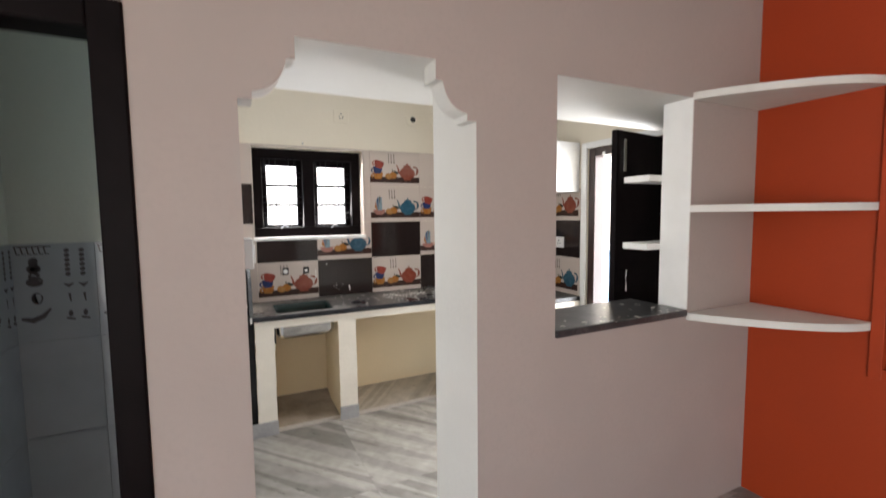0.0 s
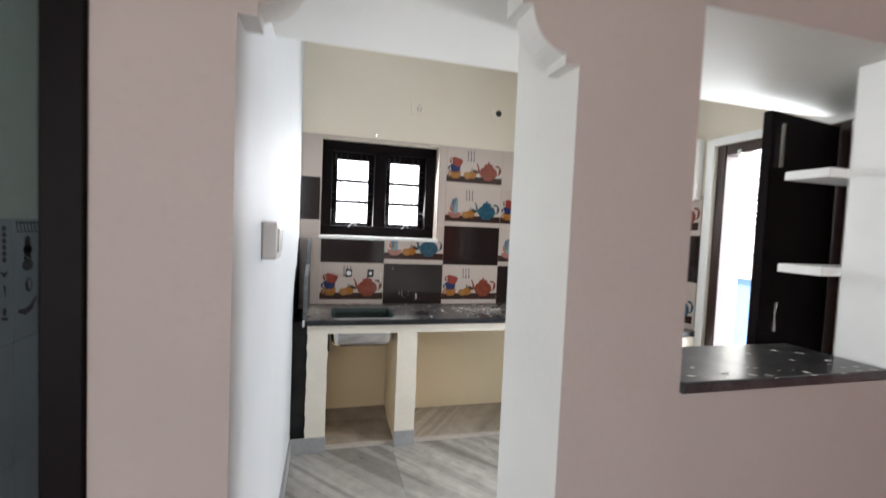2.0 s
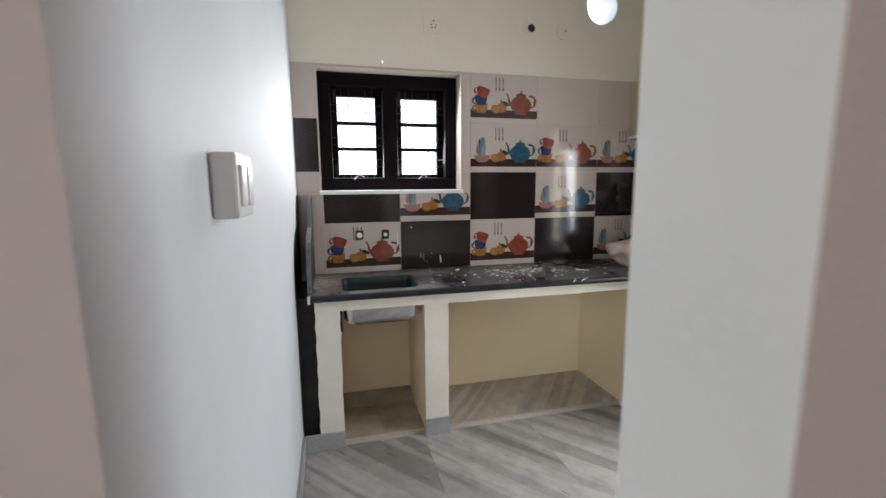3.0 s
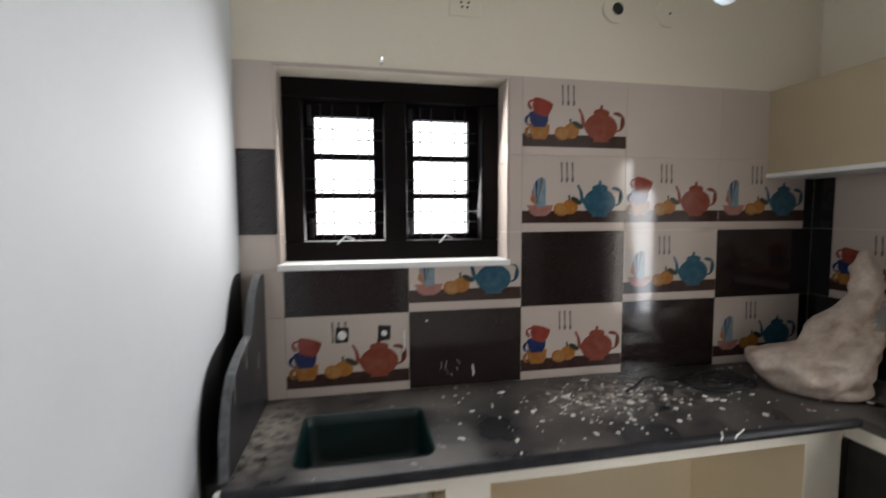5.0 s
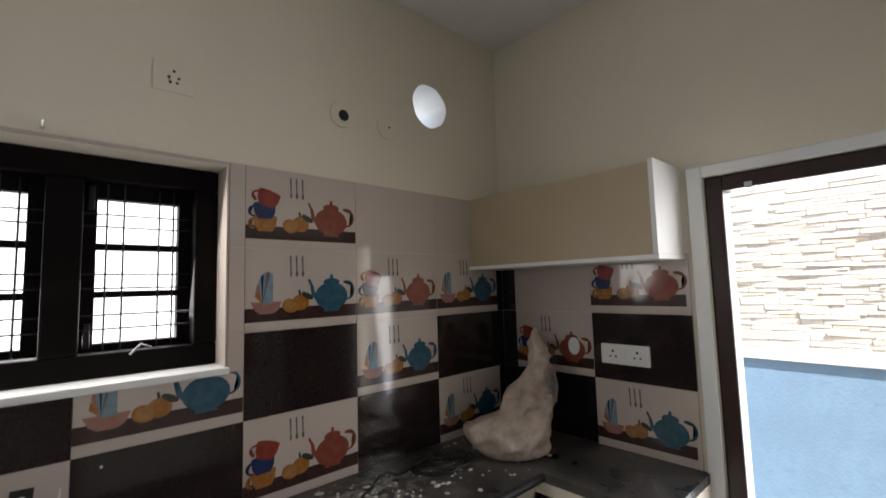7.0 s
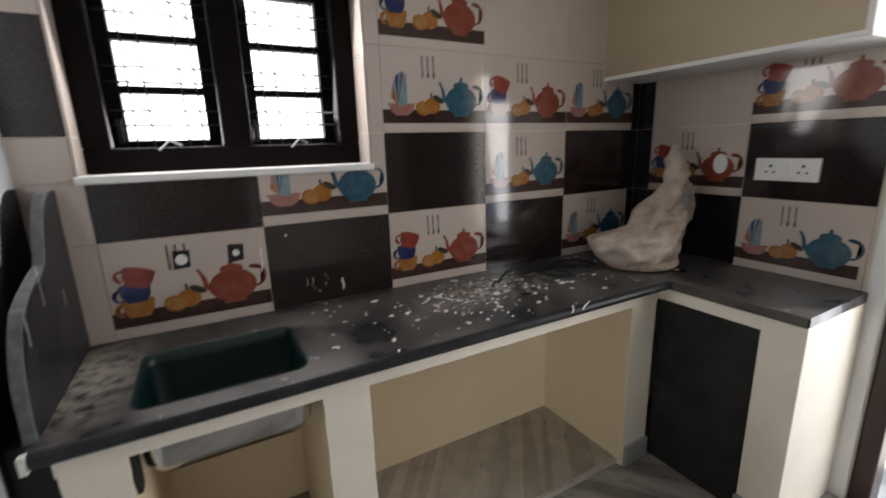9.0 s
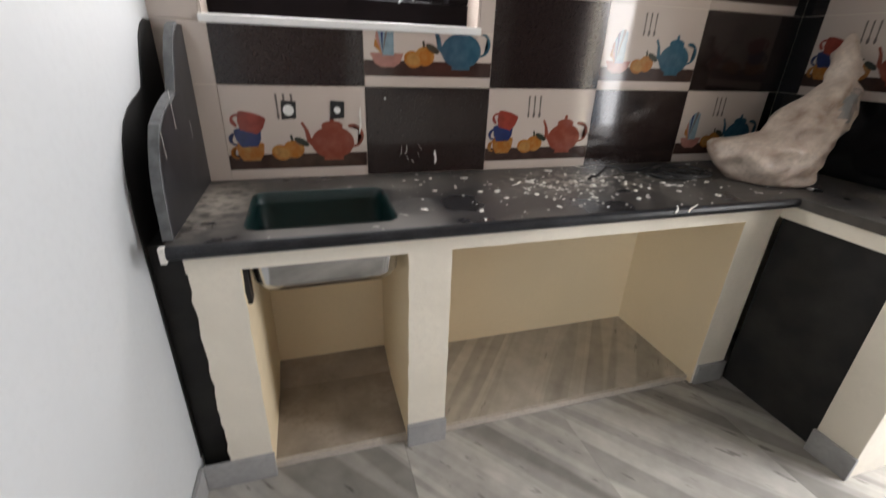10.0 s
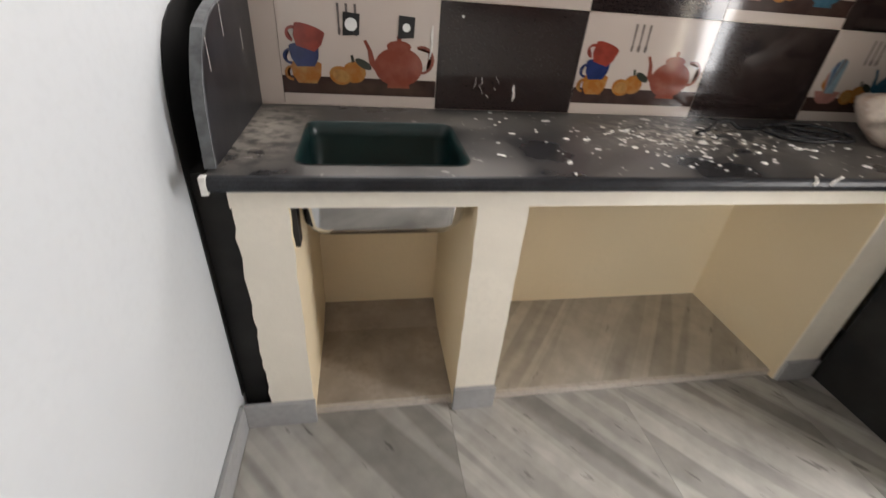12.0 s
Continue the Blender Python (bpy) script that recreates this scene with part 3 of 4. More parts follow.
def splashback():
    def n_(x0, x1, z0, z1, k):
        # window-wall tiles
        tile(wall_north, pose(x0, 0, z0), x1 - x0, z1 - z0, k)

    cols = [(-0.9, -0.45), (-0.45, 0.0), (0.0, 0.45), (0.45, 0.9), (0.9, 1.35)]
    grid = [["red", "brown", "red", "brown", "blue"], ["brown", "blue", "brown", "blue", "brown"],
            [None, None, "blue", "red", "blue"], [None, None, "red", "white", "white"]]
    for r, row in enumerate(grid):
        for (x0, x1), k in zip(cols, row):
            if k:
                z1 = Z[r + 1] if not (r == 1 and x1 <= 0) else WZ0
                n_(x0, x1, Z[r], z1, k)
    for z0, z1, k in ((Z[0], Z[1], "white"), (Z[1], WZ0, "white"), (WZ0, Z[2], "white"), (Z[2], Z[3], "brown"), (Z[3], Z[4], "white")):
        n_(XL, -0.9 if z1 <= WZ0 else WX0, z0, z1, k)
    n_(WX1, 0.0, WZ0, Z[2], "white")
    n_(WX1, 0.0, Z[2], Z[3], "white")
    n_(WX1, 0.0, Z[3], Z[4], "white")
    n_(WX0, WX1, WZ1, Z[4], "white")
    for a, b in zip(Z[:3], Z[1:4]):
        n_(1.35, XR, a, min(b, 1.73), "black")
    # door-wall tiles
    turn = pose(0, 0, 0, 0, 0, -90)
    for y0, y1, ks in ((0.0, -0.09, ("black",) * 3), (-0.09, -0.54, ("black", "red", "white")), (-0.54, -0.975, ("blue", "brown", "red"))):
        for r, k in enumerate(ks):
            tile(wall_east, Matrix.Translation((XR, y0, Z[r])) @ turn, y0 - y1, 0.3 if r < 2 else 0.25, k)
    # window reveal lining; the middle brown-grey band is whitened for the skylight on it
    d = 0.112
    for z0, z1, k in ((WZ0, 1.43, "white"), (1.43, 1.70, "white"), (1.70, WZ1, "white")):
        tile(wall_north, Matrix.Translation((WX1 - 0.001, 0.0, z0)) @ pose(0, 0, 0, 0, 0, 90) @ pose(0, 0, 0), d, z1 - z0, k, "reveal_tile")
        tile(wall_north, Matrix.Translation((WX0 + 0.001, d, z0)) @ pose(0, 0, 0, 0, 0, -90), d, z1 - z0, k, "reveal_tile")


splashback()
setting("window_sill", box_bm(WX0 - 0.004, WX1 + 0.004, -0.012, 0.16, WZ0 - 0.006, WZ0 + 0.018, bevel=0.004), TRIM, "white painted kitchen window sill", "sill")


# ---- kitchen window ----
def kitchen_window():
    w = thing("window_1", "dark brown wooden two-light kitchen window with iron grille", "window", kind="structure")
    y0, y1 = 0.112, 0.180
    x0, x1, z0, z1 = WX0 + 0.005, WX1 - 0.005, WZ0 + 0.018, WZ1 - 0.003
    f = 0.075
    part("frame_top", box_bm(x0, x1, y0, y1, z1 - f, z1, bevel=0.006), WOOD, w)
    part("frame_bottom", box_bm(x0, x1, y0, y1, z0, z0 + f, bevel=0.006), WOOD, w)
    part("frame_side", box_bm(x0, x0 + f, y0, y1, z0 + f, z1 - f, bevel=0.006), WOOD, w)
    part("frame_side", box_bm(x1 - f, x1, y0, y1, z0 + f, z1 - f, bevel=0.006), WOOD, w)
    xm = (x0 + x1) / 2
    part("mullion", box_bm(xm - 0.045, xm + 0.045, y0, y1, z0 + f, z1 - f, bevel=0.006), WOOD, w)
    for a, b in ((x0 + f, xm - 0.045), (xm + 0.045, x1 - f)):
        sx = part("sash", box_bm(a - 0.014, a + 0.038, 0.1815, 0.222, z0 + f - 0.014, z1 - f + 0.014, bevel=0.004), WOOD, w)
        part("stile", box_bm(b - 0.038, b + 0.014, 0.1815, 0.222, z0 + f - 0.014, z1 - f + 0.014, bevel=0.004), WOOD, sx)
        part("rail", box_bm(a + 0.038, b - 0.038, 0.1815, 0.222, z1 - f - 0.05, z1 - f + 0.014, bevel=0.004), WOOD, sx)
        part("rail", box_bm(a + 0.038, b - 0.038, 0.1815, 0.222, z0 + f - 0.014, z0 + f + 0.024, bevel=0.004), WOOD, sx)
        lo, hi = z0 + f + 0.024, z1 - f - 0.05
        for k in (1, 2):
            zz = lo + (hi - lo) * k / 3
            part("glazing_bar", box_bm(a + 0.038, b - 0.038, 0.186, 0.218, zz - 0.011, zz + 0.011), WOOD, sx)
        # iron grille between frame and sash
        g = part("grille", tube_bm([((a + b) / 2 - 0.09, 0.178, z0 + f - 0.02), ((a + b) / 2 - 0.09, 0.178, z1 - f + 0.02)], 0.003), IRON, w)
        for dx in (-0.045, 0.055, 0.098):
            part("grille_upright", tube_bm([((a + b) / 2 + dx, 0.178, z0 + f - 0.02), ((a + b) / 2 + dx, 0.178, z1 - f + 0.02)], 0.003), IRON, g)
        for zz in (0.07, 0.115, 0.20, 0.245, 0.40, 0.44):
            part("grille_bar", tube_bm([(a - 0.02, 0.170, z0 + f + zz), (b + 0.02, 0.170, z0 + f + zz)], 0.003), IRON, g)
        part("bolt", box_bm(a + 0.012, a + 0.03, 0.170, 0.182, z0 + f + 0.01, z0 + f + 0.09, bevel=0.003), IRON, w, "dark steel window bolt")
        part("bolt", box_bm(a + 0.012, a + 0.03, 0.170, 0.182, z1 - f - 0.09, z1 - f - 0.01, bevel=0.003), IRON, w, "dark steel window bolt")
        part("stay_hook", tube_bm([((a + b) / 2 + 0.03, 0.115, z0 + f + 0.004), ((a + b) / 2 + 0.0, 0.088, z0 + f + 0.02), ((a + b) / 2 - 0.03, 0.078, z0 + f - 0.01)], 0.004), GALV, w)


kitchen_window()
part("hook", tube_bm([(-0.54, 0.008, 2.045), (-0.54, -0.02, 2.045), (-0.54, -0.025, 2.058)], 0.005), STEEL)
tagged(bpy.data.objects["hook"], "small steel hook in the wall above the window", "hook")


# ---- worktop and its masonry ----
def worktop():
    w = thing("worktop", "dusty black granite L-shaped kitchen worktop with sink cutout", "worktop")
    t0 = CT - 0.034
    sx0, sx1, sy0, sy1 = -0.82, -0.43, -0.478, -0.165
    bm = bmesh.new()
    rounded = []
    for cx, cy, a0 in ((sx1 - 0.035, sy1 - 0.035, 0), (sx0 + 0.035, sy1 - 0.035, 90), (sx0 + 0.035, sy0 + 0.035, 180), (sx1 - 0.035, sy0 + 0.035, 270)):
        rounded += arc(cx, cy, 0.035, 0.035, a0, a0 + 90, 6)
    outer = [(-0.38, -0.0015), (-0.978, -0.0015), (-0.978, -0.535), (-0.38, -0.535)]
    segs = [rounded[0:6], rounded[6:12], rounded[12:18], rounded[18:24]]
    for z, flip in ((CT, False), (t0, True)):
        o = [bm.verts.new((x, y, z)) for x, y in outer]
        r = [[bm.verts.new((x, y, z)) for x, y in s_] for s_ in segs]
        fs = []
        for k in range(4):
            for i in range(5):
                fs.append((o[k], r[k][i + 1], r[k][i]))
            fs.append((o[k], o[(k + 1) % 4], r[(k + 1) % 4][0], r[k][5]))
        for f in fs:
            bm.faces.new(f)
    for k in range(24):
        (xa, ya), (xb, yb) = rounded[k], rounded[(k + 1) % 24]
        bm.faces.new([bm.verts.new(p) for p in ((xa, ya, t0), (xb, yb, t0), (xb, yb, CT), (xa, ya, CT))])
    bmesh.ops.recalc_face_normals(bm, faces=bm.faces)
    part("sink_slab", bm, GRANITE, w)
    box = box_bm(-0.38, XR - 0.001, -0.535, -0.0015, t0, CT)
    part("long_slab", box, GRANITE, w)
    part("short_slab", box_bm(0.955, XR - 0.001, -1.0, -0.535, t0, CT), GRANITE, w)

    def nosing(x0, y0, x1, y1):
        n_ = Vector((y0 - y1, x1 - x0)).normalized()
        prof = [(0.0, CT), (0.008, CT - 0.001), (0.014, CT - 0.006), (0.017, CT - 0.016), (0.015, CT - 0.027), (0.008, CT - 0.033), (0.0, t0)]
        bm = bmesh.new()
        A = [bm.verts.new((x0 + n_.x * d, y0 + n_.y * d, z)) for d, z in prof]
        B = [bm.verts.new((x1 + n_.x * d, y1 + n_.y * d, z)) for d, z in prof]
        for i in range(len(prof) - 1):
            bm.faces.new((A[i], A[i + 1], B[i + 1], B[i]))
        bm.faces.new(A)
        bm.faces.new(B[::-1])
        bmesh.ops.recalc_face_normals(bm, faces=bm.faces)
        return part("rounded_edge", bm, GRANITE_CLEAN, w, "polished black rounded edge")

    nosing(0.955, -0.535, -0.978, -0.535)
    nosing(0.955, -0.535, 0.955, -1.0)
    return w


worktop()


def side_slab():
    pts = [(-0.003, CT), (-0.003, 1.29), (-0.06, 1.292), (-0.10, 1.28), (-0.14, 1.252), (-0.172, 1.208), (-0.197, 1.163), (-0.222, 1.128), (-0.262, 1.117),
           (-0.31, 1.108), (-0.36, 1.094), (-0.41, 1.07), (-0.447, 1.035), (-0.472, 0.99), (-0.488, 0.94), (-0.497, 0.88), (-0.50, CT)]
    bm = prism_bm(pts, 0.02, "x", -0.985)
    tagged(part("granite_upstand", bm, GRANITE_CLEAN), "upright black granite end slab with a wavy edge on the worktop", "upstand")
    edge = pts[2:]
    rim = prism_bm(stroke(edge, [0.008 + 0.005 * math.sin(2.3 * k) for k in range(len(edge))]), 0.0215, "x", -0.9858)
    part("rough_edge", rim, EDGE_GREY, bpy.data.objects["granite_upstand"], "rough pale grey cut edge")
    # thin black sheet on the wall, close to the slab's outline
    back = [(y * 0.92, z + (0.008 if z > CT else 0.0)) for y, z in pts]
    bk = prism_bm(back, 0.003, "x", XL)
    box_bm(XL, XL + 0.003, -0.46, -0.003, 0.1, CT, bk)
    tagged(part("black_wall_band", bk, SLATE), "thin black band on the wall behind the granite end slab", "paint band")


side_slab()


def two_tone(ob):
    """Whitewashed faces towards the room, cream plaster inside the recesses."""
    ob.data.materials.append(PIER_FACE)
    for p in ob.data.polygons:
        if p.normal.y < -0.7 or (p.normal.x < -0.7 and p.center.y < -0.5):
            p.material_index = 1


def rough_pier(x0, x1, y0, y1, z0, z1, seed, ragged=1.0):
    """A plastered pier with slightly uneven arrises."""
    bm = box_bm(x0, x1, y0, y1, z0, z1)
    bmesh.ops.subdivide_edges(bm, edges=[e for e in bm.edges if abs(e.verts[0].co.z - e.verts[1].co.z) > 0.1], cuts=28, use_grid_fill=True)
    for v in bm.verts:
        if z0 + 0.11 < v.co.z < z1 - 0.01:
            v.co.x += (ragged if v.co.x < (x0 + x1) / 2 else 1.0) * 0.0022 * noise.noise(Vector((v.co.x * 3 + seed, v.co.y * 3, v.co.z * (17 if ragged == 1.0 else 31)))) + ragged * 0.0010 * noise.noise(Vector((seed, v.co.y, v.co.z * 55)))
            if v.co.y < (y0 + y1) / 2:
                v.co.y += 0.0008 * noise.noise(Vector((v.co.x * 9, seed, v.co.z * 25)))
    return bm


def masonry():
    m = thing("counter_base", "cream plastered masonry piers carrying the granite worktop", "counter base", kind="structure")
    top, yb = CT - 0.035, 0.006
    part("pier", rough_pier(-0.958, -0.838, -0.49, yb, 0.0, top, 3.1, 2.6), CREAM, m)
    part("pier", rough_pier(-0.408, -0.280, -0.49, yb, 0.0, top, 7.7), CREAM, m)
    part("pier", box_bm(0.812, 0.962, -0.49, yb, 0.0, top, bevel=0.003), CREAM, m)
    part("pier", box_bm(0.9628, XR, -1.0, -0.872, 0.0, top, bevel=0.003), CREAM, m)
    part("beam", box_bm(-0.9585, 0.9625, -0.4925, -0.44, 0.735, top - 0.0005), CREAM, m)
    part("beam", box_bm(0.9628, 1.02, -0.872, -0.49, 0.745, top), CREAM, m)
    for ob in m.children:
        two_tone(ob)
    part("back_plaster", box_bm(-0.838, -0.408, -0.004, 0.007, 0.0, top), CREAM, m)
    part("back_plaster", box_bm(-0.280, 0.812, -0.004, 0.007, 0.0, top), CREAM, m)
    part("recess_floor", box_bm(-0.838, -0.408, -0.455, -0.004, 0.0, 0.026), WORN, m, "stained rough cement recess floor")
    part("cement_fillet", prism_bm([(-0.13, 0.0262), (-0.0045, 0.0262), (-0.0045, 0.066), (-0.06, 0.052)], 0.43, "x", -0.838), WORN, m, "rough cement fillet along the wall")
    part("recess_floor", box_bm(-0.280, 0.812, -0.455, -0.004, 0.0, 0.026), MARBLE_R, m, "grey marble recess floor")
    part("grout_line", box_bm(-0.838, -0.408, -0.468, -0.4552, 0.0, 0.024), GROUT, m)
    part("grout_line", box_bm(-0.280, 0.812, -0.468, -0.4552, 0.0, 0.024), GROUT, m)
    for x0, x1, y0, y1 in ((XL + 0.012, -0.834, -0.502, -0.489), (-0.412, -0.276, -0.502, -0.489), (0.822, 0.966, -0.502, -0.489), (0.95, 0.9625, -1.005, -0.868)):
        part("skirting", box_bm(x0, x1, y0, y1, 0.0, 0.095, bevel=0.002), MARBLE_SKIRT, m, "grey marble skirting piece")
    part("slate_panel", box_bm(0.988, 1.0, -0.872, -0.49, 0.0, 0.745, bevel=0.002), SLATE, m, "matte black stone panel closing the recess")
    # black filler stands in for the shade inside the open gap
    part("gap_panel", box_bm(XL + 0.001, -0.96, -0.44, 0.004, 0.0, top), SLATE, m, "black filler for the shade in the gap beside the wall")


masonry()


def sink():
    s_ = thing("sink", "steel kitchen sink with dark green film inside", "sink")
    x0, x1, y0, y1, z0, z1 = -0.825, -0.425, -0.483, -0.16, 0.637, CT - 0.034
    ring = lambda g, z: [(x, y, z) for cx, cy, a0 in ((x1 - 0.05 - g, y1 - 0.05 - g, 0), (x0 + 0.05 + g, y1 - 0.05 - g, 90), (x0 + 0.05 + g, y0 + 0.05 + g, 180), (x1 - 0.05 - g, y0 + 0.05 + g, 270))
                         for x, y in arc(cx, cy, 0.05, 0.05, a0, a0 + 90, 6)]

    def shell(g0):
        bm = bmesh.new()
        rows_ = [[bm.verts.new(p) for p in ring(g + g0, z)] for g, z in ((0.0, z1 - 0.001), (0.006, z0 + 0.04), (0.02, z0 + 0.012 + g0), (0.05, z0 + g0))]
        for a, b in zip(rows_, rows_[1:]):
            for i in range(24):
                bm.faces.new((a[i], a[(i + 1) % 24], b[(i + 1) % 24], b[i]))
        bm.faces.new(rows_[-1])
        bmesh.ops.recalc_face_normals(bm, faces=bm.faces)
        return bm

    part("bowl", shell(0.0), STEEL, s_, "polished steel outer bowl", True)
    part("lining", shell(0.004), FILM, s_, "dark green film on the bowl", True)
    rim = bmesh.new()
    hoop = [[rim.verts.new((x, y, z)) for cx, cy, a0 in ((-0.467, -0.202, 0), (-0.783, -0.202, 90), (-0.783, -0.441, 180), (-0.467, -0.441, 270))
             for x, y in arc(cx, cy, k, k, a0, a0 + 90, 6)] for k, z in ((0.033, CT - 0.04), (0.0335, CT + 0.001), (0.039, CT + 0.0022))]
    for a, b in zip(hoop, hoop[1:]):
        for i in range(24):
            rim.faces.new((a[i], a[(i + 1) % 24], b[(i + 1) % 24], b[i]))
    part("film_rim", rim, FILM, s_, "green film turned over the cutout edge", True)
    part("drain", disc_bm((-0.625, -0.32, z0 + 0.005), 0.04, 0.006, "z"), STEEL, s_)
    s_2 = part("clip", box_bm(-0.842, -0.826, -0.47, -0.43, 0.62, 0.735), DARK, s_, "black fixing bracket")


sink()


# ---- upper cabinet, switches, sockets ----
def upper_cabinet():
    c = thing("wall_cabinet", "cream boxed wall cabinet with white end panel above the worktop", "cabinet")
    x0, y1, z0, z1 = 1.14, -0.965, 1.665, 2.022
    part("front_panel", prism_bm([(y1 + 0.02, z0 + 0.006), (-0.001, z0 + 0.006), (-0.001, z1 + 0.004), (y1 + 0.02, z1)], 0.025, "x", x0), BOARD, c, "plain cream front board")
    part("end_panel", box_bm(x0 - 0.004, XR - 0.001, y1, y1 + 0.02, z0 + 0.006, z1 + 0.012, bevel=0.003), TRIM, c, "white end panel")
    part("bottom_panel", box_bm(x0 - 0.006, XR - 0.001, y1 - 0.002, -0.001, z0 - 0.012, z0 + 0.006, bevel=0.003), TRIM, c, "white bottom board")
    part("top_panel", prism_bm([(y1 + 0.02, z1 - 0.012), (-0.001, z1 - 0.008), (-0.001, z1 + 0.002), (y1 + 0.02, z1 - 0.002)], XR - 0.001 - x0 - 0.025, "x", x0 + 0.025), BOARD, c)


upper_cabinet()


def switch_plate():
    s_ = thing("socket_plate", "white twin socket plate on a dark brown tile", "socket")
    y0, y1, z0, z1 = -0.583, -0.802, 1.203, 1.292
    part("plate", box_bm(XR - 0.012, XR, y1, y0, z0, z1, bevel=0.004), PLASTIC, s_)
    zc = (z0 + z1) / 2
    part("rocker_switch", box_bm(XR - 0.016, XR - 0.011, -0.70, -0.68, zc - 0.02, zc + 0.02, bevel=0.002), PLASTIC, s_)
    for yc in (-0.64, -0.75):
        for dy, dz, r in ((0, 0.014, 0.006), (-0.013, -0.01, 0.0045), (0.013, -0.01, 0.0045)):
            part("socket_hole", disc_bm((yc + dy, zc + dz, XR - 0.0135), r, 0.002, "x", 10), DARK, s_)


def wall_socket():
    s_ = thing("wall_socket", "cream three-pin socket plate above the window", "socket")
    part("plate", box_bm(-0.288, -0.168, 0.003, 0.008, 2.235, 2.335, bevel=0.002), CREAM_PALE, s_)
    for dx, dz in ((0, 0.018), (-0.014, -0.004), (0.014, -0.004), (-0.01, -0.02), (0.01, -0.02)):
        part("socket_hole", disc_bm((-0.229 + dx, 2.288 + dz, 0.0015), 0.0045, 0.002, "y", 10), DARK, s_)


def junction_box(name, label, x, y, z, hole):
    s_ = thing(name, label, "junction box")
    part("cover", disc_bm((x, z, y - 0.012), 0.052, 0.014, "y"), CREAM_PALE if y > -1 else PINK, s_)
    part("opening", disc_bm((x + 0.008, z, y - 0.0135), hole, 0.002, "y", 16), DARK, s_)


switch_plate()
wall_socket()


def pipe_outlet(x, z, r):
    p = thing("pipe_outlet", "square-cut dark hole in the tile with a white pipe end", "pipe outlet", "tap pipe outlets")
    part("cutout", prism_bm([(x - 0.024, z - 0.03), (x + 0.022, z - 0.026), (x + 0.025, z + 0.027), (x - 0.021, z + 0.03)], 0.002, "y", -0.003), DARK, p)
    part("pipe_end", disc_bm((x, z, -0.006), r, 0.005, "y", 18), PLASTIC, p)


pipe_outlet(-0.70, 1.055, 0.017)
pipe_outlet(-0.545, 1.055, 0.011)
tagged(part("tile_sticker", disc_bm((-0.438, 1.266, XR - 0.003), 0.03, 0.002, "x", 24, 0.042), PLASTIC), "oval white sticker on a printed tile", "sticker")
junction_box("lamp_box", "round cream lamp box with an open dark hole", 0.387, 0.008, 2.311, 0.024)
junction_box("round_cover", "round cream junction cover on the kitchen wall", 0.622, 0.008, 2.311, 0.005)
junction_box("hall_round_cover", "round junction cover on the pink hall wall", -0.274, YP, 2.346, 0.006)


def light_switch():
    s_ = thing("light_switch", "white light switch box on the white kitchen wall", "switch")
    part("box", box_bm(XL, XL + 0.042, -1.86, -1.725, 1.295, 1.405, bevel=0.005), PLASTIC, s_)
    for y in (-1.848, -1.79):
        part("rocker", box_bm(XL + 0.041, XL + 0.048, y, y + 0.04, 1.315, 1.385, bevel=0.003), PLASTIC, s_)


light_switch()


# ---- outside door ----
def outside_door():
    t = thing("door_trim", "white painted plaster band round the outside door", "trim", kind="structure")
    x0 = XR - 0.012
    part("band_side", box_bm(x0, XR + 0.004, DY1 + 0.002, DY1 + 0.057, 0.0, DZ + 0.045, bevel=0.004), TRIM, t)
    part("band_top", box_bm(x0, XR + 0.004, DY0 - 0.06, DY1 + 0.002, DZ, DZ + 0.045, bevel=0.004), TRIM, t)
    part("band_side", box_bm(x0, XR + 0.004, DY0 - 0.06, DY0, 0.0, DZ, bevel=0.004), TRIM, t)
    d = thing("door_1", "open dark brown wooden outside door with red-brown frame", "door", kind="structure")
    fx0, fx1, f = XR + 0.012, XR + 0.11, 0.062
    part("door_post", box_bm(fx0, fx1, DY1 - f, DY1, -0.01, DZ, bevel=0.006), WOODRED, d)
    part("door_post", box_bm(fx0, fx1, DY0, DY0 + f, -0.01, DZ, bevel=0.006), WOODRED, d)
    part("door_head", box_bm(fx0, fx1, DY0 + f, DY1 - f, DZ - f, DZ, bevel=0.006), WOODRED, d)
    part("strike_plate", box_bm(fx0 - 0.003, fx0 + 0.02, DY1 - 0.16, DY1 - 0.135, DZ - f - 0.004, DZ - f + 0.02), STEEL, d, "steel bolt keeper")
    leaf = part("leaf", box_bm(0.0, 0.515, -0.02, 0.018, 0.01, 1.95, bevel=0.004), WOOD, d, "dark brown door leaf, open inward")
    leaf.matrix_basis = Matrix.Translation((XR - 0.012, DY0 + 0.06, 0.0)) @ pose(0, 0, 0, 0, 0, 180 + 9)
    part("tower_bolt", box_bm(0.44, 0.465, 0.018, 0.03, 1.72, 1.90, bevel=0.002), STEEL, leaf, "steel tower bolt")
    part("door_handle", tube_bm([(0.455, 0.018, 1.04), (0.455, 0.05, 1.04), (0.455, 0.05, 1.16), (0.455, 0.018, 1.16)], 0.008), STEEL, leaf, "steel pull handle")


outside_door()


# ---- shelves behind the hatch and in the hall ----
def back_shelves():
    for z in (1.668, 1.333):
        s_ = tagged(part("wall_shelf", box_bm(0.748, XR, YQ, -1.965, z - 0.032, z, bevel=0.004), TRIM), "thin white painted concrete wall shelf by the hatch", "shelf", "shelves by the hatch")


back_shelves()


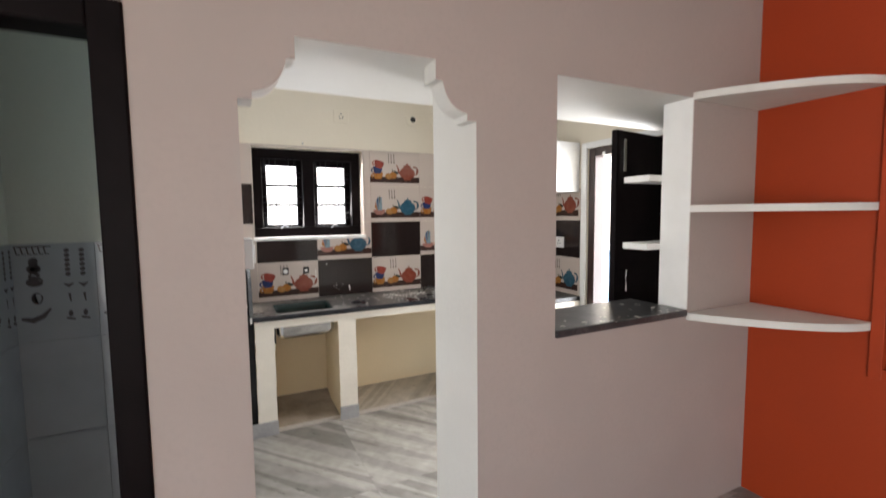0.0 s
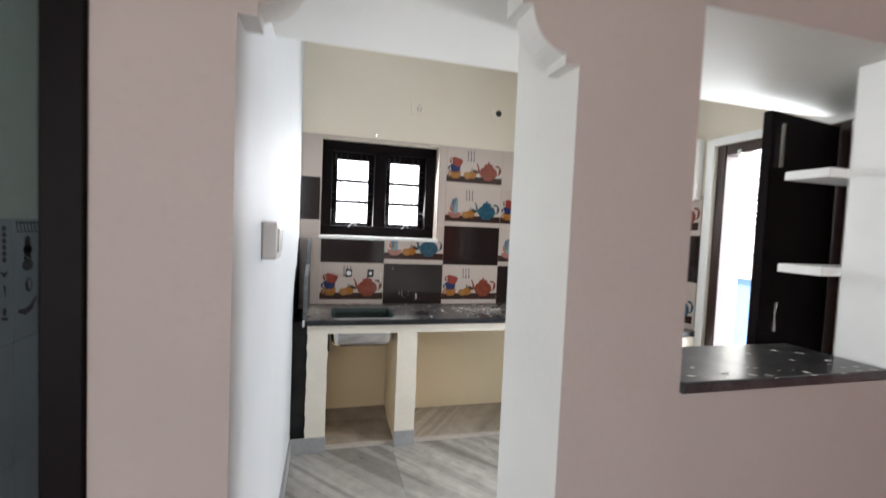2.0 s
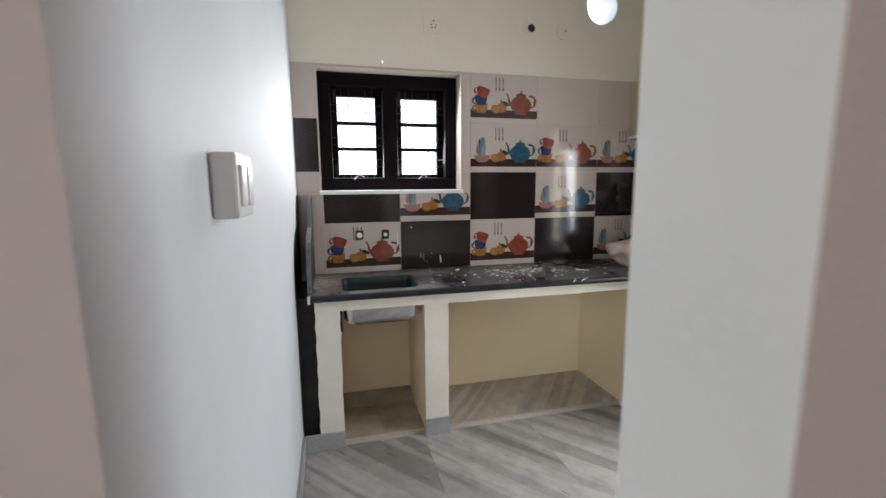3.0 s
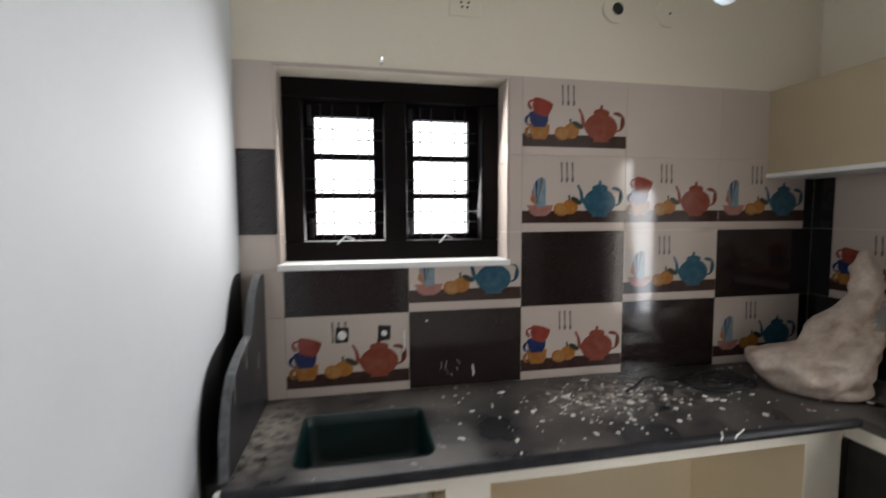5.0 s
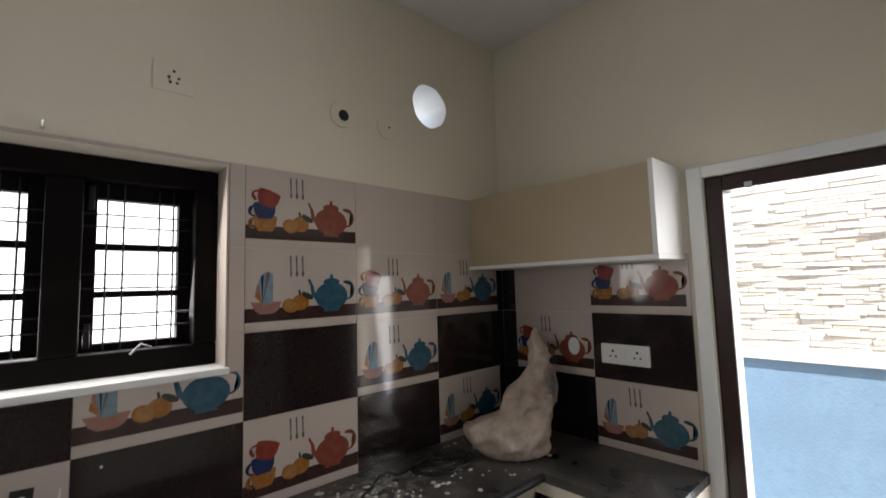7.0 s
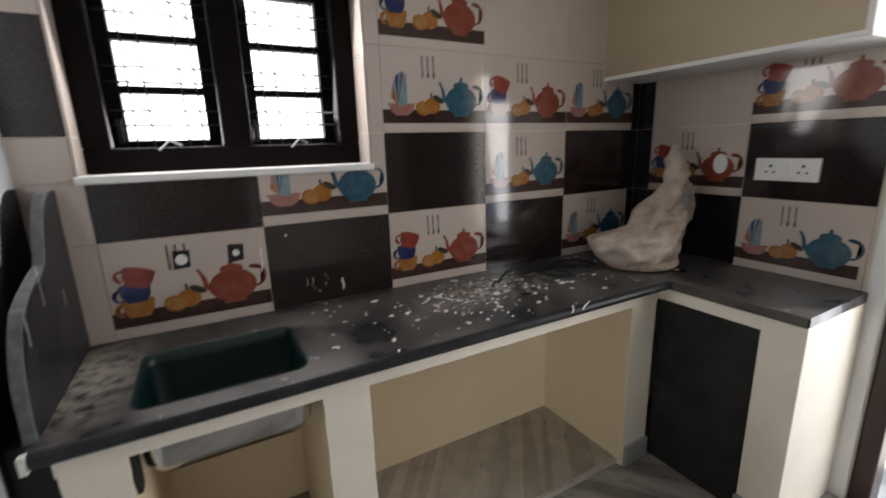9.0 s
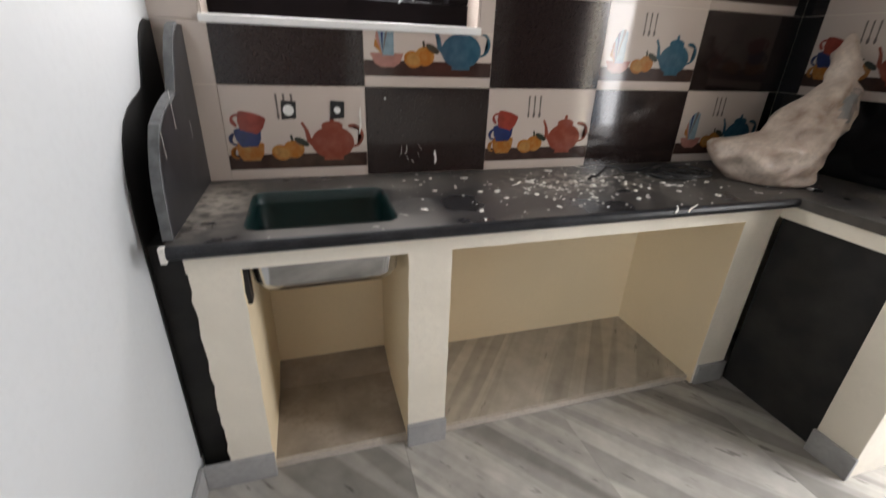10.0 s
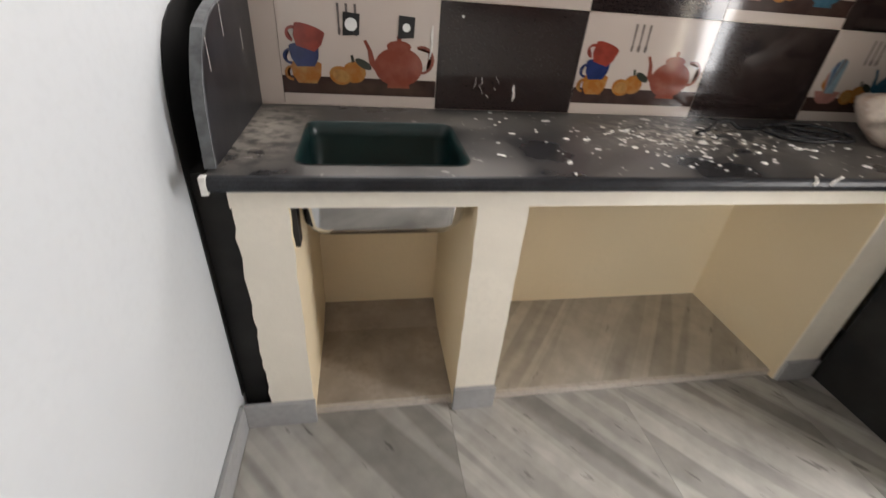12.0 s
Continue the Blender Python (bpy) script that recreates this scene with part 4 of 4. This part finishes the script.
def corner_shelf(z):
    xs, n_ = 0.84, 20
    pts = [(OX - 0.001, YP - 0.001), (xs, YP - 0.001)]
    for k in range(n_ + 1):
        f = k / n_
        x = xs + (OX - 0.001 - xs) * f
        y = YP - 0.02 - 0.47 * math.sin(f * math.pi / 2) ** 0.85
        pts.append((x, y))
    bm = prism_bm(pts, 0.032, "z", z - 0.032)
    return tagged(part("corner_shelf", bm, JAMB), "white curved concrete corner shelf on orange and pink walls", "shelf", "hall corner shelves")


for z in (2.026, 1.518, 1.012):
    corner_shelf(z)

tagged(part("hatch_sill", box_bm(PX0 + 0.001, PX1 - 0.002, YP - 0.012, -1.95, PZ0 - 0.002, PZ0 + 0.03, bevel=0.006), SILL_GRANITE),
       "dusty black granite sill in the serving hatch", "sill", kind="structure")
hl = thing("hatch_lining", "white painted lining round the serving hatch", "trim", kind="structure")
part("lining_side", box_bm(PX1 - 0.001, PX1 + 0.006, YP - 0.003, YQ, PZ0 + 0.03, PZ1), TRIM, hl)


def hall_window():
    w = thing("window_2", "orange framed hall window recess with dark shutters", "window", kind="structure")
    part("surround_side", box_bm(OX - 0.02, OX, OW[1], OW[1] + 0.045, OW[2] - 0.045, OW[3] + 0.02, bevel=0.003), ORANGE, w)
    part("surround_top", box_bm(OX - 0.02, OX, OW[0], OW[1], OW[3], OW[3] + 0.02), ORANGE, w)
    part("surround_bottom", box_bm(OX - 0.02, OX, OW[0], OW[1], OW[2] - 0.045, OW[2]), ORANGE, w)
    part("shutter", box_bm(OX + 0.11, OX + 0.15, OW[0], OW[1], OW[2], OW[3]), WOOD, w, "dark brown wooden shutter")


hall_window()


# ---- bathroom door and tiles ----
def bath_door():
    d = thing("door_2", "dark brown wooden bathroom door frame", "door", kind="structure")
    f, y0, y1 = 0.072, YP - 0.008, YP + 0.105
    part("door_post", box_bm(BX1 - f, BX1, y0, y1, 0, BZ, bevel=0.005), WOOD, d)
    part("door_post", box_bm(BX0, BX0 + f, y0, y1, 0, BZ, bevel=0.005), WOOD, d)
    part("door_head", box_bm(BX0 + f, BX1 - f, y0, y1, BZ - f, BZ, bevel=0.005), WOOD, d)


bath_door()


def motif_mesh(kind):
    bm = bmesh.new()
    shapes = []
    if kind == 0:      # hanging band, medallion, small swirl and leaf
        shapes.append(stroke([(0.01, 0.436), (0.14, 0.436)], 0.006))
        shapes += [stroke([(0.015 + 0.02 * k, 0.434), (0.021 + 0.02 * k, 0.402), (0.033 + 0.02 * k, 0.402)], 0.006) for k in range(6)]
        for k, (r, z) in enumerate(((0.014, 0.365), (0.022, 0.335), (0.018, 0.30), (0.028, 0.275))):
            shapes.append(stroke(arc(0.075, z, r, 0.017, 0, 350, 12), 0.008))
        shapes += [poly(0.075, 0.366, 0.006, 0.014, 8), stroke(arc(0.08, 0.20, 0.018, 0.024, 60, 400, 12), 0.006)]
        shapes.append(stroke([(0.02, 0.11), (0.06, 0.10), (0.095, 0.115), (0.125, 0.15)], [0.012, 0.026, 0.022, 0.008]))
    else:              # pairs of chains, bowls and drops
        for x in (0.045, 0.10):
            shapes += [poly(x, 0.415 - 0.022 * k, 0.011, 0.010, 8) for k in range(6)]
            shapes += [stroke([(x - 0.018, 0.262), (x, 0.25), (x + 0.018, 0.262)], [0.004, 0.018, 0.004]), stroke([(x, 0.215), (x + 0.004, 0.175)], [0.01, 0.005])]
            shapes += [poly(x, 0.12, 0.009, 0.016, 8), stroke([(x - 0.016, 0.10), (x + 0.016, 0.092)], 0.01)]
    for i, pts in enumerate(shapes):
        f = bm.faces.new([bm.verts.new((x, -0.0006 - 0.0001 * i, z)) for x, z in pts])
    bmesh.ops.triangulate(bm, faces=bm.faces)
    return mesh_of("motif", bm, MOTIF)


def bath_tiles():
    tile_me = mesh_of("tile", box_bm(0.001, 0.299, 0, 0.007, 0.001, 0.449), BATHTILE)
    motifs = [motif_mesh(k) for k in range(2)]
    wn_, ww = bpy.data.objects["wall_bath_north"], bpy.data.objects["wall_bath_west"]
    for wall, base, count in ((wn_, pose(-1.955, -1.0075, 0.0), 3), (ww, Matrix.Translation((-1.9525, -2.18, 0)) @ pose(0, 0, 0, 0, 0, 90), 4)):
        for i in range(count):
            for r in range(3):
                ob = new("bath_tile", tile_me)
                ob.parent, ob.matrix_basis = wall, base @ Matrix.Translation((0.3 * i - 0.0, 0, 0.025 + 0.45 * r))
                if r == 2:
                    for k in range(2):
                        m_ = new("motif", motifs[k])
                        m_.parent, m_.location = ob, (0.15 * k, 0, 0)


bath_tiles()


# ---- things on the worktop ----
def sack():
    """A crumpled woven plastic sack slumped in the corner of the worktop, one mouth corner sticking out."""
    bm = bmesh.new()
    # height, reach of the two sides, lean towards the corner, half depth
    spec = [(0.0, 0.10, 0.39, 0.0, 0.10), (0.012, 0.085, 0.405, 0.0, 0.115), (0.05, 0.045, 0.40, 0.0, 0.12), (0.09, 0.018, 0.405, 0.005, 0.12),
            (0.125, 0.0, 0.415, 0.01, 0.115), (0.14, 0.02, 0.425, 0.012, 0.11), (0.16, 0.11, 0.435, 0.02, 0.10), (0.18, 0.185, 0.445, 0.025, 0.095),
            (0.22, 0.21, 0.462, 0.04, 0.09), (0.26, 0.25, 0.476, 0.055, 0.085), (0.31, 0.305, 0.48, 0.07, 0.075), (0.36, 0.355, 0.475, 0.085, 0.06),
            (0.42, 0.368, 0.462, 0.10, 0.045), (0.47, 0.386, 0.452, 0.115, 0.03), (0.51, 0.405, 0.44, 0.125, 0.018), (0.525, 0.42, 0.43, 0.13, 0.006)]
    fine = []
    for a, b in zip(spec, spec[1:]):
        steps = max(1, round((b[0] - a[0]) / 0.012))
        fine += [[u + (v - u) * k / steps for u, v in zip(a, b)] for k in range(steps)]
    fine.append(list(spec[-1]))
    U, V, N, rings = Vector((0.885, -0.465)), Vector((0.465, 0.885)), 56, []
    for h, ul, ur, vc, d in fine:
        ring = []
        mid, half = (ul + ur) / 2, (ur - ul) / 2
        for k in range(N):
            a = 2 * math.pi * k / N
            u = mid + half * math.cos(a)
            sn = math.sin(a)
            v = vc + d * math.copysign(abs(sn) ** 1.25, sn)
            # long slanting folds, then short creases
            q = Vector((u * 5 - h * 6, v * 4, h * 2.5 + u * 2))
            fold = 1 - 2.4 * abs(noise.noise(q * 2.1))
            crease = 1 - 2 * abs(noise.noise(Vector((u * 14 + h * 9, v * 10 + 3, h * 16))))
            amp = min(1.0, h / 0.04) * min(1.0, (0.56 - h) / 0.12)
            off = amp * (0.030 * fold + 0.008 * crease - 0.016)
            v += off * math.copysign(1, sn) * min(1.0, abs(sn) * 1.6)
            u += off * 0.5 * math.cos(a) * (1 if h > 0.17 else 0.4)
            ring.append(bm.verts.new((0.836 + U.x * u + V.x * v, -0.223 + U.y * u + V.y * v, CT + 0.001 + h)))
        rings.append(ring)
    for a, b in zip(rings, rings[1:]):
        for k in range(N):
            bm.faces.new((a[k], a[(k + 1) % N], b[(k + 1) % N], b[k]))
    bm.faces.new(rings[0][::-1])
    bm.faces.new(rings[-1])
    bmesh.ops.recalc_face_normals(bm, faces=bm.faces)
    patch = bmesh.new()
    for f in bm.faces:
        c = f.calc_center_median()
        u, h = (Vector((c.x - 0.836, c.y + 0.223)).dot(U), c.z - CT)
        if ((u - 0.425) / 0.036) ** 2 + ((h - 0.29 - 0.5 * (u - 0.425)) / 0.062) ** 2 < 1 + 0.5 * noise.noise(c * 30) and f.normal.y < 0.3:
            patch.faces.new([patch.verts.new(v.co + v.normal * 0.0012) for v in f.verts])
    ob = part("sack", bm, SACK, None, "", True)
    bmesh.ops.remove_doubles(patch, verts=patch.verts, dist=0.0004)
    part("printed_patch", patch, SACK_PRINT, ob, "faded grey print on the sack", True)
    tagged(ob, "crumpled dusty white plastic sack standing on the worktop", "sack")


sack()


def cable():
    pts = []
    for k in range(90):
        a = k * 0.24
        r = 0.075 + 0.02 * math.sin(k * 0.37)
        pts.append((0.68 + 1.5 * r * math.cos(a) + 0.0012 * k, -0.20 + r * math.sin(a), CT + 0.005 + 0.006 * abs(math.sin(k * 0.21)) + 0.00012 * k))
    for k in range(8):
        pts.insert(0, (0.71 - 0.05 * k - 0.02, -0.16 + 0.015 * k - 0.003 * k * k, CT + 0.005 + (0.025 if k in (4, 5) else 0.0)))
    tagged(part("cable_coil", tube_bm(pts, 0.0055, 6), RUBBER, None, "", True), "loose coil of thin black cable on the worktop", "cable")


cable()


def crumbs():
    rnd = random.Random(7)
    bm = bmesh.new()
    for k in range(260):
        if k < 160:
            x, y = rnd.gauss(0.20, 0.21), rnd.gauss(-0.27, 0.10)
        else:
            x, y = rnd.uniform(-0.35, 1.3), rnd.uniform(-0.5, -0.03)
        if not (-0.40 < x < 1.35 and -0.53 < y < -0.02):
            continue
        r = rnd.uniform(0.002, 0.0065) * (1.8 if rnd.random() < 0.22 else 1)
        bmesh.ops.create_icosphere(bm, subdivisions=1, radius=r, matrix=Matrix.Translation((x, y, CT + r * 0.25)) @ pose(0, 0, 0, 0, 0, rnd.uniform(0, 180))
                                   @ Matrix.Diagonal((rnd.uniform(0.8, 2), rnd.uniform(0.7, 1.2), 0.35, 1)))
    box_bm(-0.985, -0.973, -0.553, -0.536, CT - 0.036, CT + 0.0015, bm)
    tagged(part("plaster_crumbs", bm, PLASTER_BIT), "scattered white plaster crumbs on the worktop", "debris", kind="stuff")
    sm = bmesh.new()
    for dx, l, a in ((0.0, 0.02, 70), (0.05, 0.07, 40)):
        tube_bm([(0.42 + dx, -0.553, 0.818), (0.43 + dx, -0.549, 0.826), (0.43 + dx + l * 0.6, -0.532, CT + 0.001)], 0.003, 6, sm)
    tagged(part("paint_splash", sm, PLASTER_BIT), "white paint splash on the worktop edge", "splash")


crumbs()


def smears():
    rnd = random.Random(21)
    bm = bmesh.new()

    def smear(x, z, l, w, a):
        pts = [(x + l * k / 4 * math.cos(radians(a)) + 0.003 * math.sin(k * 1.3), z + l * k / 4 * math.sin(radians(a))) for k in range(5)]
        bm.faces.new([bm.verts.new((px, -0.0022, pz)) for px, pz in stroke(pts, [0.3 * w, w, 0.8 * w, w, 0.3 * w])])

    smear(-0.475, 0.975, 0.09, 0.007, 84)
    for k in range(6):
        smear(-0.33 + 0.016 * k + rnd.uniform(-0.004, 0.004), 0.875 + rnd.uniform(-0.02, 0.04), rnd.uniform(0.01, 0.05), rnd.uniform(0.0008, 0.002), rnd.uniform(60, 120))
    smear(-0.20, 0.862, 0.05, 0.009, 88)
    smear(-0.385, 1.09, 0.008, 0.006, 60)
    ob = part("plaster_smear", bm, PLASTER_BIT)
    tagged(ob, "thin white plaster smears on the wall tiles", "smear", kind="stuff")
    sc = bmesh.new()
    for k in range(26):
        x, y = rnd.uniform(PX0 + 0.05, PX1 - 0.03), YP - 0.02 + abs(rnd.gauss(0, 0.12))
        if y > -1.97:
            continue
        r = rnd.uniform(0.003, 0.009)
        bmesh.ops.create_icosphere(sc, subdivisions=1, radius=r, matrix=Matrix.Translation((x, y, PZ0 + 0.03 + r * 0.1)) @ pose(0, 0, 0, 0, 0, rnd.uniform(0, 180)) @ Matrix.Diagonal((1.8, 1, 0.16, 1)))
    tagged(part("sill_plaster_flakes", sc, PLASTER_BIT), "pale plaster flakes stuck on the granite hatch sill", "debris", kind="stuff")
    st = bmesh.new()
    for k in range(3):
        y, z = rnd.uniform(-0.42, -0.08), rnd.uniform(0.92, 1.05)
        box_bm(-0.9652, -0.9646, y, y + 0.0016, z, z + rnd.uniform(0.03, 0.10), st)
    tagged(part("slab_drips", st, PLASTER_BIT), "dried white drips down the granite end slab", "drips", kind="stuff")


smears()


# ---- skirting along the white wall ----
sk = thing("skirting", "grey marble skirting along the white kitchen wall", "skirting", kind="structure")
for k in range(2):
    part("skirting_piece", box_bm(XL + 0.0005, XL + 0.013, -0.503 - 0.77 * (k + 1) + 0.002, -0.503 - 0.77 * k, 0, 0.1, bevel=0.002), MARBLE_SKIRT, sk)


# ---- outside ----
def outside_wall():
    X = 2.78
    w = setting("compound_wall", box_bm(X, X + 0.2, -6, 4.5, -0.3, 1.072), BLUEWALL, "pale blue plastered lower part of the neighbouring wall", "wall")
    part("ledge", box_bm(X - 0.015, X + 0.2, -6, 4.5, 1.072, 1.13), STONE_W, w, "white ledge above the blue plaster")
    up = setting("stone_clad_wall", box_bm(X + 0.012, X + 0.2, -6, 4.5, 1.13, 3.6), STONE_G, "stacked white and tan stone cladding above", "wall")
    rnd = random.Random(11)
    rest, count = bmesh.new(), 0
    z = 1.142
    shapes = {}
    while z < 3.5:
        h = rnd.choice((0.019, 0.025, 0.031))
        y = -5.9 + rnd.random() * 0.2
        while y < 1.5:
            l = rnd.choice((0.10, 0.15, 0.20, 0.26))
            p = rnd.choice((0.002, 0.004, 0.006))
            near = -2.0 < y < -0.35 and z < 2.6
            mt = STONE_T if rnd.random() < 0.22 else STONE_W
            if near and count < 300:
                key = (h, l, p, mt.name)
                if key not in shapes:
                    shapes[key] = mesh_of("stone", box_bm(-p, 0.01, 0.002, l - 0.003, 0.002, h - 0.002, bevel=0.002), mt)
                ob = new("stone", shapes[key])
                ob.parent, ob.location = up, (X + 0.012, y, z)
                ob.rotation_euler = (radians(rnd.uniform(-2.5, 2.5)), 0, radians(rnd.uniform(-2, 2)))
                count += 1
            elif y > -3.2:
                box_bm(X + 0.012 - p, X + 0.02, y + 0.002, y + l - 0.003, z + 0.002, z + h - 0.002, rest)
            y += l
        z += h
    tagged(part("stone_courses", rest, STONE_W, up), kind="stuff")


outside_wall()
setting("far_house_wall", box_bm(-5, 2.7, 4.4, 4.6, -0.3, 0.9), BLUEWALL, "pale blue lower neighbouring wall outside the window", "wall")
# made-up bright backdrop, so that the window panes go white
setting("far_house_upper", box_bm(-5, 2.7, 4.42, 4.6, 0.9, 3.9), TRIM, "white sunlit backdrop added to whiten the window view", "wall")
